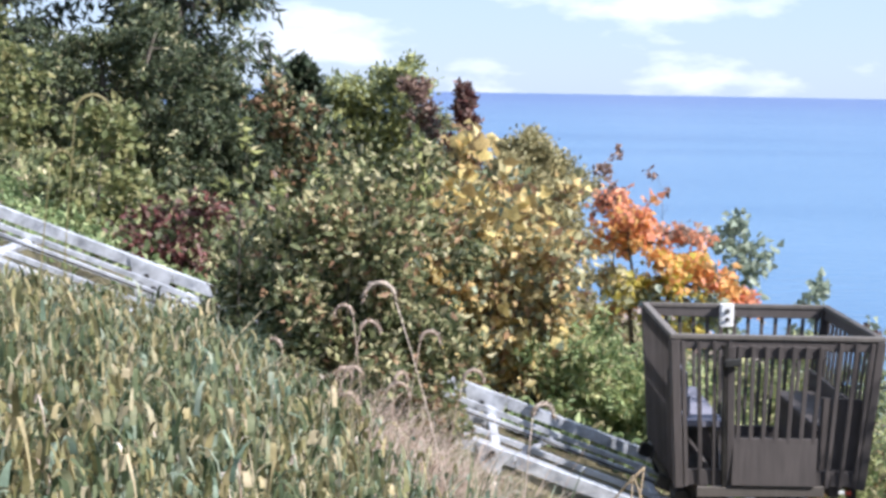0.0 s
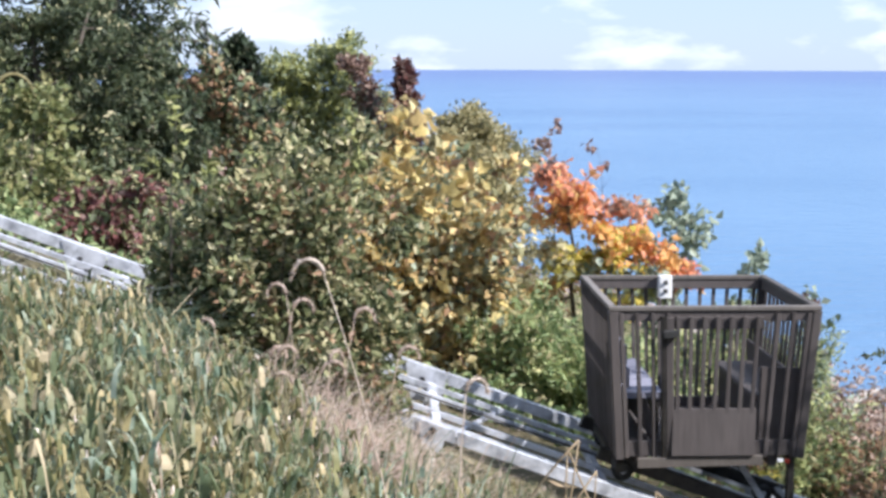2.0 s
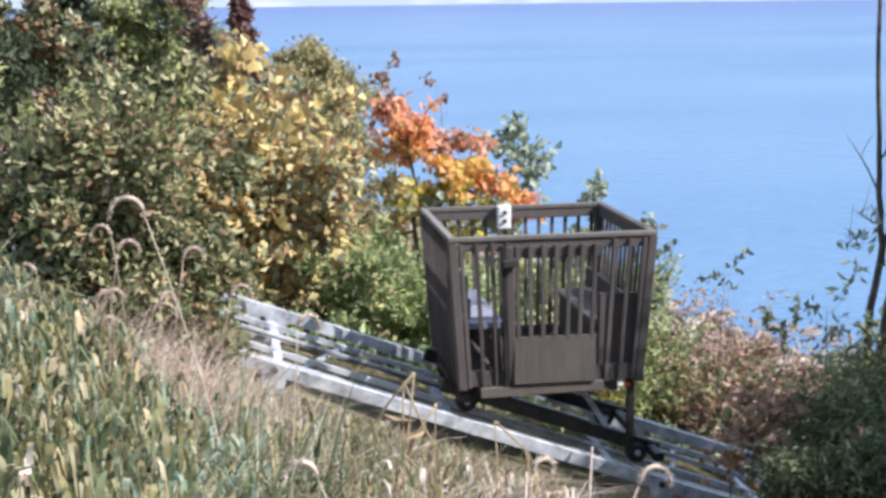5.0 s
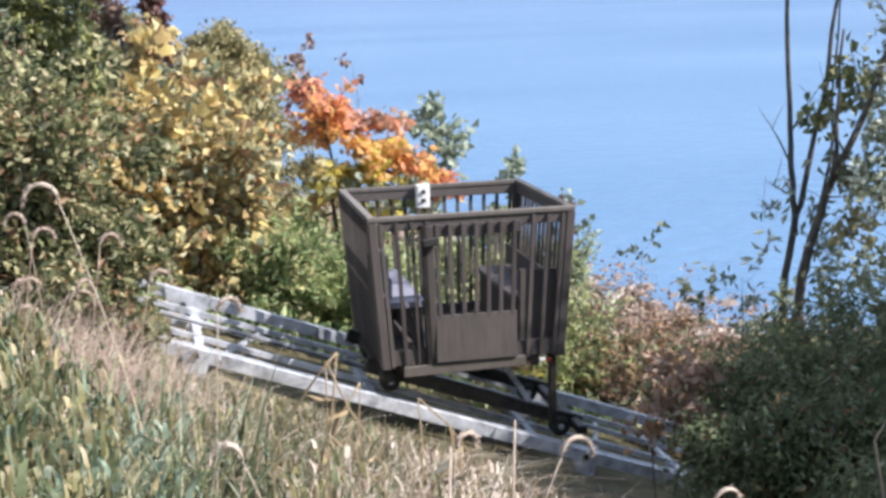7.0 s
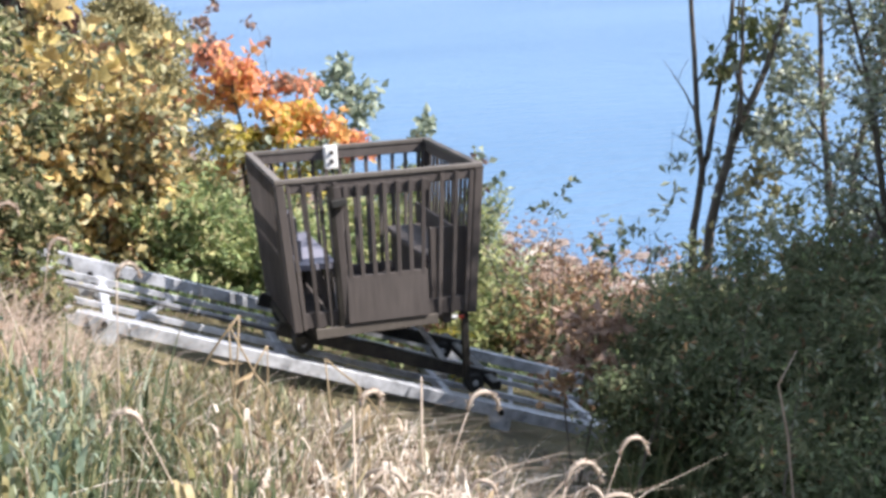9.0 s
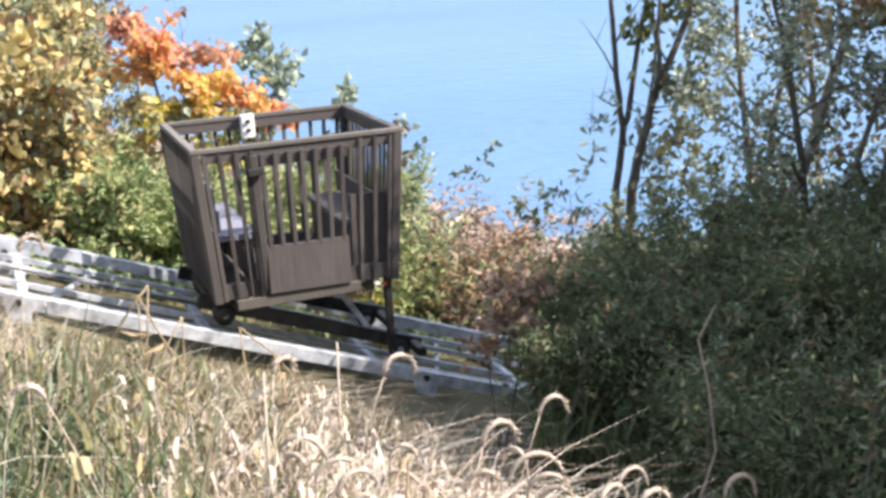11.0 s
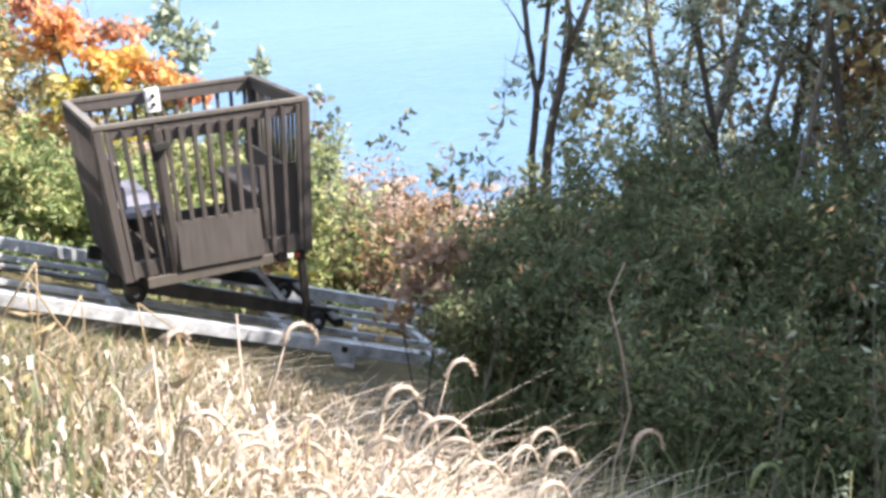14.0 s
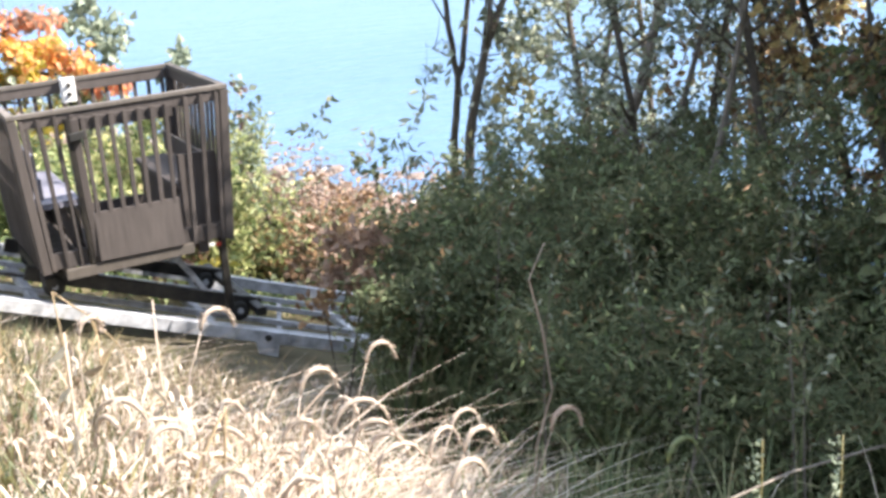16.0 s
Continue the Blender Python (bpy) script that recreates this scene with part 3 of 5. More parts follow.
    for y in (RAIL_Y[0] + 0.30 - O.y, RAIL_Y[1] - 0.30 - O.y):
        x0, x1 = -0.72, 0.86
        part("chassis_beam", Shape().bar((x0, y, on_rail(x0, 0.10)), (x1, y, on_rail(x1, 0.10)), 0.10, 0.06, (0, 0, 1)).mesh("chassis_beam", DARK_STEEL), c, "dark steel chassis beam")
        for x in (-0.55, 0.70):
            z = on_rail(x, 0.035)
            w = part("wheel", Shape().tube([(x, y - 0.045, z), (x, y - 0.035, z), (x, y + 0.035, z), (x, y + 0.045, z)], [0.055, 0.075, 0.075, 0.055], 16).mesh("wheel", BLACK), c)
            part("hub", Shape().tube([(x, y - 0.06, z), (x, y + 0.06, z)], [0.022, 0.022], 8).mesh("hub", GALV), w)
        part("leg", Shape().bar((0.57, y - 0.28 if y < 0 else y + 0.2, on_rail(0.57, 0.10)), (0.57, y - 0.28 if y < 0 else y + 0.2, 0.0), 0.05, 0.05, (1, 0, 0)).mesh("leg", DARK_STEEL), c, "dark steel leg under the lower end")
        part("brace", Shape().bar((0.22, y, -0.03), (0.52, y, on_rail(0.52, 0.10)), 0.04, 0.035, (1, 0, 0)).mesh("brace", GALV), c, "galvanised diagonal brace")
    for x in (-0.6, 0.8):
        part("axle_beam", Shape().bar((x, RAIL_Y[0] - O.y + 0.05, on_rail(x, 0.10)), (x, RAIL_Y[1] - O.y - 0.05, on_rail(x, 0.10)), 0.07, 0.06, (1, 0, 0)).mesh("axle_beam", DARK_STEEL), c)
    part("floor_joist", Shape().bar((-0.45, -0.61, -0.05), (-0.45, 0.61, -0.05), 0.06, 0.09, (1, 0, 0)).mesh("floor_joist", CART_WOOD), c)
    part("floor_joist", Shape().bar((0.45, -0.61, -0.05), (0.45, 0.61, -0.05), 0.06, 0.09, (1, 0, 0)).mesh("floor_joist", CART_WOOD), c)
    part("reflector", Shape().bar((0.46, -0.69, -0.03), (0.50, -0.69, -0.03), 0.022, 0.014, (0, 0, 1)).mesh("reflector", WHITE), c, "small white reflector")
    part("reflector", Shape().bar((0.51, -0.69, -0.035), (0.545, -0.69, -0.035), 0.025, 0.016, (0, 0, 1)).mesh("reflector", RED), c, "small red reflector")


build_track()
build_cart()

# ---------------------------------------------------------------- trees and shrubs behind the track
def MH(x, y, top):
    """Height of a tree whose top reaches a given level."""
    return top - ground_z(x, y)



plant("conifer_tree", "tall dark green conifer tree on the slope", "tree", (-6.9, 33), 12.0, 2.6, [(L_DARK, 5, 0, 1), (L_BUSH, 1, 0, 1)], BARK, 14000, (0.32, 0.08), 11, "cone", 0.08, 46, limb_up=0.05, scatter=0.3, thick=0.2, hang=0.15)
plant("conifer_tree", "tall dark green conifer tree on the slope", "tree", (-12.4, 34), 12.5, 3.2, [(L_DARK, 1, 0, 1)], BARK, 14000, (0.34, 0.09), 12, "cone", 0.06, 46, limb_up=0.05, scatter=0.3, thick=0.22, hang=0.15)
plant("conifer_tree", "small dark conifer with brownish needles", "tree", (-3.8, 36), 4.6, 1.7, [(L_DARK, 5, 0, 1), (L_RUST, 0.5, 0, 0.7)], BARK, 4500, (0.26, 0.12), 13, "cone", 0.1, 26, limb_up=0.1, scatter=0.22, thick=0.09)
plant("locust_tree", "broad blue-green leafy tree on the bank", "tree", (-5.9, 24), 3.1, 1.9, [(L_LOCUST, 5, 0, 1), (L_BUSH, 1.5, 0, 1)], BARK, 17000, (0.14, 0.055), 14, "round", 0.12, 34, limb_up=0.1, scatter=0.15, thick=0.12, stems=2, stem_lean=0.12)
plant("locust_tree", "broad blue-green leafy tree on the bank", "tree", (-4.7, 26), 2.5, 1.2, [(L_LOCUST, 3, 0, 1), (L_DARK, 1, 0, 1)], BARK, 9000, (0.14, 0.055), 15, "round", 0.1, 30, limb_up=0.1, scatter=0.15, thick=0.1)
plant("locust_tree", "tall leafy green tree high on the bank", "tree", (-10.0, 27), 6.4, 3.0, [(L_LOCUST, 2, 0, 1), (L_DARK, 2, 0, 1)], BARK, 14000, (0.17, 0.07), 16, "round", 0.1, 34, limb_up=0.1, scatter=0.16, thick=0.14)
plant("poplar_sapling", "yellow-green sapling beside the bank trees", "tree", (-6.6, 19.5), 2.1, 0.9, [(L_YGREEN, 1, 0, 1)], BARK, 2600, (0.13, 0.08), 17, "round", 0.1, 18, scatter=0.25)
plant("poplar_sapling", "yellow-green sapling behind the track", "tree", (-3.75, 14), 1.45, 0.5, [(L_YGREEN, 1, 0, 1)], BARK, 1500, (0.10, 0.07), 18, "round", 0.05, 14, scatter=0.25, thick=0.02)
plant("red_shrub", "dark maroon-leaved shrub behind the track", "shrub", (-2.75, 12.6), 0.8, 0.5, [(L_MAROON, 2, 0, 1), (L_REDBROWN, 1, 0, 1), (L_BUSH, 1.5, 0, 1)], BARK, 2600, (0.09, 0.06), 19, "round", 0.05, 18, stems=3, stem_lean=0.4, scatter=0.25, thick=0.015)
plant("red_shrub", "dull purple-brown shrub behind the track", "shrub", (-1.75, 13.4), 1.3, 0.7, [(L_REDBROWN, 1, 0, 1), (L_SHADE, 2, 0, 1)], BARK, 2600, (0.10, 0.06), 20, "round", 0.05, 18, stems=3, stem_lean=0.3, scatter=0.25, thick=0.015)
plant("rust_tree", "brown autumn tree below the conifers", "tree", (-3.9, 29), 2.9, 1.1, [(L_RUST, 1, 0, 1), (L_BUSH, 1, 0, 1), (L_DARK, 1, 0, 1)], BARK, 5000, (0.2, 0.12), 21, "round", 0.1, 24, scatter=0.3, thick=0.08)
plant("willow_tree", "pale yellow-green willow by the shore", "tree", (-2.7, 45), 6.0, 1.6, [(L_WILLOW, 5, 0, 1), (L_GREY, 1, 0, 1)], BARK, 9000, (0.24, 0.09), 22, "round", 0.1, 34, limb_up=0.35, scatter=0.32, thick=0.12, stems=2, stem_lean=0.1)
plant("willow_tree", "greyish green willow by the shore", "tree", (-3.9, 46), 4.8, 1.3, [(L_GREY, 2, 0, 1), (L_WILLOW, 2, 0, 1)], BARK, 5000, (0.28, 0.12), 23, "round", 0.1, 26, scatter=0.32, thick=0.1)
plant("plum_tree", "purple-brown autumn tree by the shore", "tree", (-0.45, 43), 6.1, 0.5, [(L_REDBROWN, 2, 0, 1), (L_DRYPINK, 1, 0, 1), (L_GREY, 1, 0, 0.8)], BARK, 5200, (0.20, 0.09), 24, "even", 0.12, 26, scatter=0.3, thick=0.09, limb_up=0.6)
plant("willow_tree", "pale yellow-green willow by the shore", "tree", (-1.55, 45.5), 6.05, 1.5, [(L_WILLOW, 4, 0, 1), (L_GREY, 2, 0, 1)], BARK, 9000, (0.2, 0.08), 37, "round", 0.1, 32, limb_up=0.35, scatter=0.3, thick=0.12)
plant("willow_tree", "low grey-green willow by the shore", "tree", (-1.0, 46), 4.9, 1.6, [(L_GREY, 3, 0, 1), (L_DOME, 2, 0, 1)], BARK, 9000, (0.2, 0.09), 36, "round", 0.06, 28, scatter=0.3, thick=0.1)
plant("plum_tree", "narrow dark red autumn tree by the shore", "tree", (0.45, 42), 6.05, 0.5, [(L_REDBROWN, 3, 0, 1), (L_MAROON, 2, 0, 1)], BARK, 4200, (0.24, 0.12), 25, "round", 0.12, 26, scatter=0.28, thick=0.09, limb_up=0.6)
plant("olive_tree", "rounded olive-green autumn tree near the shore", "tree", (2.0, 30), 4.25, 1.5, [(L_DOME, 5, 0, 1), (L_OLIVE, 1, 0, 1)], BARK, 24000, (0.12, 0.06), 26, "round", 0.08, 34, scatter=0.28, thick=0.1)
plant("olive_tree", "low olive-green tree near the shore", "tree", (0.3, 27), 2.5, 1.1, [(L_DOME, 2, 0, 1), (L_SHADE, 2, 0, 1)], BARK, 9000, (0.12, 0.06), 27, "round", 0.06, 28, scatter=0.28, thick=0.08)
def spray_tree(name, label, at, leader, sprays, bark, leaf, seed, category="tree"):
    """A tree whose limbs end in flat sprays of leaves. leader: (x, z) of the trunk's tip; sprays: (limb's level on the trunk 0..1, start (x, z), end (x, z), depth, thickness, leaves, [(material, share)])."""
    rng = np.random.default_rng(seed)
    x, y = at
    g = ground_z(x, y)
    ob = thing(name, label, category, (x, y, g - 0.05))
    tip = np.array([leader[0] - x, 0.0, leader[1] - g])
    stem = [tip * k / 6 + rng.normal(0, 0.035, 3) * (0 < k < 6) for k in range(7)]
    part("trunk", Shape().tube(stem, [0.05 * (1 - 0.8 * k / 6) for k in range(7)], 7).mesh("trunk", bark, True), ob)
    twigs = Shape()
    for level, a, b, depth, thick, count, mix in sprays:
        root = tip * level
        p0 = np.array([a[0] - x, rng.uniform(-0.2, 0.2), a[1] - g])
        p1 = np.array([b[0] - x, rng.uniform(-0.3, 0.3), b[1] - g])
        limb = [root, root * 0.5 + p0 * 0.5 + (0, 0, -0.06), p0, p0 * 0.5 + p1 * 0.5 + rng.normal(0, 0.05, 3), p1]
        twigs.tube(limb, [0.02, 0.017, 0.013, 0.009, 0.004], 5)
        # twigs fan out from the limb, leaves gather on the twigs
        n_t = 12
        lines = []
        for k in range(n_t):
            u = rng.uniform(0, 1)
            c = p0 + (p1 - p0) * u
            w = np.array([rng.normal(0, 0.16), rng.normal(0, depth), rng.normal(0, thick)])
            e = c + w
            twigs.tube([c, c + w * 0.5 + (0, 0, 0.03), e], [0.006, 0.004, 0.002], 3)
            lines.append((c, e))
        who = rng.integers(0, n_t, count)
        f = rng.uniform(0.1, 1.15, count)[:, None]
        c = np.array([l[0] for l in lines])[who]
        e = np.array([l[1] for l in lines])[who]
        P = c + (e - c) * f + rng.normal(0, 0.05, (count, 3))
        D = rng.normal(0, 0.6, (count, 3)) + (0, 0, -0.5)
        pick = rng.uniform(0, sum(m[1] for m in mix), count)
        lo = 0.0
        for mat, share in mix:
            sel = (pick >= lo) & (pick < lo + share)
            lo += share
            if sel.any():
                tagged(part("leaf_spray", leaf_mesh("leaf_spray", rng, P[sel], D[sel], leaf[0], leaf[1], mat), ob), kind="stuff")
    tagged(part("branchwork", twigs.mesh("branchwork", bark), ob), kind="stuff")
    return ob


spray_tree("maple_tree", "maple turning red, orange and yellow in tiers", (2.45, 18.6), (2.3, 0.1), [
    (0.93, (2.2, 0.05), (1.95, 0.28), 0.25, 0.10, 150, [(L_RED, 2), (L_REDBROWN, 1)]),
    (0.88, (2.05, -0.08), (2.5, -0.02), 0.3, 0.14, 330, [(L_RED, 3), (L_ORANGE, 2)]),
    (0.80, (2.1, -0.34), (2.62, -0.36), 0.3, 0.12, 330, [(L_ORANGE, 4), (L_RED, 1)]),
    (0.84, (2.65, -0.22), (3.05, -0.26), 0.3, 0.07, 110, [(L_RED, 3), (L_DRYPINK, 1)]),
    (0.84, (3.0, -0.24), (3.42, -0.2), 0.3, 0.07, 100, [(L_RED, 2), (L_DRYPINK, 1)]),
    (0.62, (2.0, -0.95), (2.3, -0.75), 0.3, 0.12, 170, [(L_GOLD, 2), (L_OLIVE, 2)]),
    (0.45, (1.95, -1.45), (2.2, -1.2), 0.3, 0.12, 170, [(L_GOLD, 2), (L_ORANGE, 1)]),
    (0.55, (2.2, -1.1), (2.45, -0.95), 0.3, 0.12, 90, [(L_GREY, 2), (L_YELLOW, 1)])], BARK, (0.12, 0.10), 28)
spray_tree("maple_tree", "low maple with orange and yellow spreading branches", (2.75, 18.2), (2.85, -0.55), [
    (0.95, (2.65, -0.5), (3.1, -0.62), 0.3, 0.10, 300, [(L_ORANGE, 5), (L_YELLOW, 1)]),
    (0.90, (3.05, -0.66), (3.6, -0.92), 0.3, 0.08, 260, [(L_ORANGE, 3), (L_RED, 1)]),
    (0.88, (3.5, -0.9), (4.0, -1.2), 0.25, 0.07, 220, [(L_RED, 3), (L_ORANGE, 1)]),
    (0.80, (2.3, -0.82), (2.9, -0.78), 0.35, 0.12, 330, [(L_YELLOW, 4), (L_ORANGE, 1)]),
    (0.70, (2.05, -1.0), (2.5, -0.92), 0.35, 0.12, 200, [(L_YELLOW, 3), (L_OLIVE, 2)]),
    (0.55, (2.75, -1.12), (3.3, -1.05), 0.35, 0.10, 110, [(L_GREY, 3), (L_YELLOW, 1)]),
    (0.40, (2.5, -1.5), (3.2, -1.52), 0.4, 0.12, 330, [(L_YELLOW, 5), (L_OLIVE, 1)]),
    (0.40, (3.1, -1.45), (3.6, -1.3), 0.35, 0.14, 160, [(L_GREY, 2), (L_LIME, 2)])], BARK, (0.12, 0.095), 29)
plant("plum_sapling", "purple-leaved sapling beside the maple", "sapling", (2.2, 18.7), MH(2.2, 18.7, 0.8), 0.3, [(L_REDBROWN, 2, 0.5, 1), (L_DRYPINK, 1, 0.4, 1)], BARK, 170, (0.11, 0.07), 34, "even", 0.6, 9, scatter=0.14, thick=0.02, limb_up=0.7)
plant("plum_sapling", "thin sapling with a few dark leaves", "sapling", (2.55, 18.9), MH(2.55, 18.9, 0.6), 0.25, [(L_REDBROWN, 1, 0.7, 1)], BARK, 40, (0.10, 0.07), 35, "even", 0.7, 5, scatter=0.08, thick=0.014, limb_up=0.7, lean=(0.04, 0))
plant("poplar_sapling", "grey-green sapling above the lake", "tree", (3.78, 19.5), 3.2, 0.55, [(L_GREY, 1, 0, 1)], BARK, 950, (0.14, 0.10), 30, "round", 0.3, 16, scatter=0.22, thick=0.03, limb_up=0.5)
plant("poplar_sapling", "slender grey-green sapling above the lake", "tree", (4.82, 19.5), 2.7, 0.33, [(L_GREY, 1, 0, 1)], BARK, 260, (0.15, 0.11), 31, "round", 0.4, 9, scatter=0.16, thick=0.02, limb_up=0.6)
plant("dead_shrub", "bare grey shrub leaning over the bank", "shrub", (5.35, 19.6), 2.3, 0.5, [(L_REDBROWN, 1, 0.6, 1), (L_GREY, 1, 0.5, 1)], PALE_BARK, 260, (0.14, 0.1), 32, "vase", 0.3, 12, stems=3, stem_lean=0.3, thick=0.02)
# golden vine-leaved shrub just behind the beams
def golden_shrub(at, height, spread, seed, count, label):
    ob = plant("golden_shrub", label, "shrub", at, height, spread, [(L_GOLD, 3.6, 0, 1), (L_OLIVE, 2.2, 0, 1), (L_RUST, 1.1, 0, 1), (L_GREY, 0.9, 0, 0.8)], BARK, 3000, (0.10, 0.07), seed, "spire", 0.06, 36, stems=6, stem_lean=0.16, limb_up=0.8, scatter=0.26, thick=0.016)
    rng = np.random.default_rng(seed + 500)
    shapes = []
    for k in range(3):
        w = 0.075 + 0.012 * k
        v = [(0, 0, 0), (w * 0.75, w * 0.1, 0.012), (w * 0.95, w * 0.85, 0.02), (w * 0.45, w * 1.05, 0.004), (0, w * 1.75, -0.03 - 0.008 * k), (-w * 0.45, w * 1.05, 0.004), (-w * 0.95, w * 0.85, 0.022), (-w * 0.75, w * 0.1, 0.012), (0, w * 0.7, -0.012)]
        f = [(8, i, (i + 1) % 8) for i in range(8)]
        shapes.append(mesh_of("leaf", v, f, L_BIGGOLD, True))
    for i in range(count):
        a, u = rng.uniform(0, 2 * math.pi), rng.uniform(0.25, 1.0)
        r = spread * (1.15 - 0.6 * u) * rng.uniform(0.35, 1.1)
        lf = part("leaf", shapes[i % 3], ob)
        lf.matrix_basis = pose(r * math.cos(a), r * math.sin(a), height * u * 0.98, rng.uniform(20, 120), rng.uniform(-40, 40), rng.uniform(0, 360))
    return ob


golden_shrub((-0.35, 12.1), 1.75, 0.55, 40, 110, "golden autumn shrub with broad leaves behind the track")
golden_shrub((0.1, 12.2), 2.5, 0.48, 41, 75, "tall golden autumn shrub with broad yellow leaves")
golden_shrub((0.62, 12.3), 2.35, 0.4, 45, 55, "slender golden autumn shrub with broad yellow leaves")
golden_shrub((0.75, 12.9), 1.6, 0.5, 42, 60, "golden autumn shrub with broad leaves further down")
golden_shrub((-0.75, 11.8), 1.25, 0.5, 46, 50, "low golden-brown shrub beside the track")
plant("olive_shrub", "dull olive shrub behind the golden leaves", "shrub", (-1.0, 12.6), 1.6, 0.75, [(L_SHADE, 2, 0, 1), (L_OLIVE, 2, 0, 1), (L_GREY, 1, 0, 1)], BARK, 4200, (0.11, 0.055), 43, "round", 0.05, 22, stems=4, stem_lean=0.3, scatter=0.25, thick=0.016)
plant("olive_shrub", "pale brown shrub between the bank trees", "shrub", (-0.4, 15.5), 2.1, 0.85, [(L_SHADE, 2, 0, 1), (L_GREY, 2, 0, 1), (L_RUST, 1, 0, 1)], BARK, 5000, (0.12, 0.06), 44, "round", 0.05, 22, stems=4, stem_lean=0.3, scatter=0.25, thick=0.016)
# green willow shrubs along the far side of the track
for i, (x, y, h, s, mats) in enumerate([
        (0.95, 12.0, 0.95, 0.55, [(L_GREEN, 4, 0, 1), (L_OLIVE, 1, 0, 1), (L_LIME, 1, 0, 1)]),
        (1.65, 12.1, 1.0, 0.6, [(L_GREEN, 3, 0, 1), (L_LIME, 2, 0, 1)]),
        (2.2, 12.5, 1.0, 0.55, [(L_GREEN, 2, 0, 1), (L_LIME, 2, 0, 1)]),
        (2.65, 12.0, 0.95, 0.42, [(L_LIME, 3, 0, 1), (L_OLIVE, 1, 0, 1)]),
        (3.35, 12.2, 1.0, 0.45, [(L_LIME, 3, 0, 1), (L_GREEN, 1, 0, 1), (L_OLIVE, 1, 0, 1)]),
        (3.9, 12.6, 0.9, 0.4, [(L_LIME, 2, 0, 1), (L_SHADE, 2, 0, 1), (L_RUST, 1, 0, 1)]),
        (2.9, 13.2, 1.5, 0.5, [(L_LIME, 3, 0.2, 1), (L_GREEN, 2, 0, 1)]),
        (3.1, 13.0, 1.6, 0.5, [(L_LIME, 4, 0.2, 1), (L_GREEN, 1, 0, 1), (L_OLIVE, 1, 0, 1)]),
        (3.5, 13.0, 1.3, 0.4, [(L_LIME, 3, 0.2, 1), (L_GREEN, 2, 0, 1)]),
        (1.9, 14.6, 0.85, 0.7, [(L_GREEN, 3, 0, 1), (L_BUSH, 2, 0, 1)]),
        (4.5, 15.5, 1.7, 0.7, [(L_GREY, 2, 0, 1), (L_LIME, 2, 0, 1)]),
        (3.1, 16.2, 0.95, 0.7, [(L_GREEN, 2, 0, 1), (L_GREY, 2, 0, 1)])]):
    plant("willow_shrub", "bushy green willow shrub beside the track", "shrub", (x, y), h, s, mats, BARK, 4200, (0.095, 0.032), 50 + i, "round", 0.04, 22, stems=5, stem_lean=0.28, limb_up=0.9, scatter=0.2, thick=0.012, group="shrubs beside the track")
plant("dead_shrub", "brown withered weeds beside the track", "shrub", (2.85, 11.9), 0.75, 0.35, [(L_REDBROWN, 2, 0, 1), (L_RUST, 2, 0, 1)], BARK, 1200, (0.07, 0.04), 60, "round", 0.05, 16, stems=4, stem_lean=0.3, scatter=0.2, thick=0.01)
plant("yellow_sprout", "bright yellow-green sprout beside the track beam", "plant", (3.1, 11.25), 0.45, 0.13, [(L_YELLOW, 2, 0, 1), (L_LIME, 1, 0, 1)], BARK, 130, (0.09, 0.06), 61, "round", 0.2, 8, scatter=0.2, thick=0.008)
# rusty weeds and thin saplings between the cart and the beach
for i, (x, y, h, s) in enumerate([(4.5, 12.3, 0.75, 0.45), (5.1, 12.0, 0.9, 0.45), (4.3, 11.6, 0.55, 0.4), (5.6, 13.2, 1.05, 0.5), (6.3, 14.0, 1.1, 0.5), (5.0, 14.2, 1.0, 0.5), (6.9, 15.4, 1.15, 0.6), (5.9, 15.6, 1.1, 0.6), (5.7, 11.7, 0.9, 0.45), (6.2, 12.4, 1.1, 0.5)]):
    plant("rusty_weeds", "rusty brown weeds and brambles above the beach", "shrub", (x, y), h, s, [(L_RUST, 2, 0, 1), (L_SHADE, 2, 0, 0.8), (L_DRYPINK, 1, 0.3, 1)], BARK, 2000, (0.085, 0.05), 70 + i, "round", 0.05, 16, stems=4, stem_lean=0.35, scatter=0.22, thick=0.01, group="weeds above the beach")
for i, (x, y, h, s) in enumerate([(5.6, 18.5, 1.5, 0.6), (6.2, 19.2, 1.7, 0.7), (6.9, 18.8, 1.5, 0.7), (7.5, 19.6, 1.7, 0.7), (8.2, 19.0, 1.6, 0.7), (8.9, 19.6, 1.7, 0.8), (9.6, 19.2, 1.6, 0.8), (7.0, 17.0, 1.2, 0.7), (8.0, 17.2, 1.3, 0.7), (10.3, 18.6, 1.6, 0.8)]):
    plant("beach_brambles", "bare pinkish-brown brambles at the top of the beach", "shrub", (x, y), h, s, [(L_DRYPINK, 3, 0.1, 0.9), (L_RUST, 2, 0, 0.7), (L_SHADE, 2, 0, 0.6), (L_REDBROWN, 1, 0.5, 1)], PALE_BARK, 900, (0.09, 0.05), 210 + i, "vase", 0.05, 20, stems=5, stem_lean=0.3, scatter=0.25, thick=0.012, group="brambles at the beach")
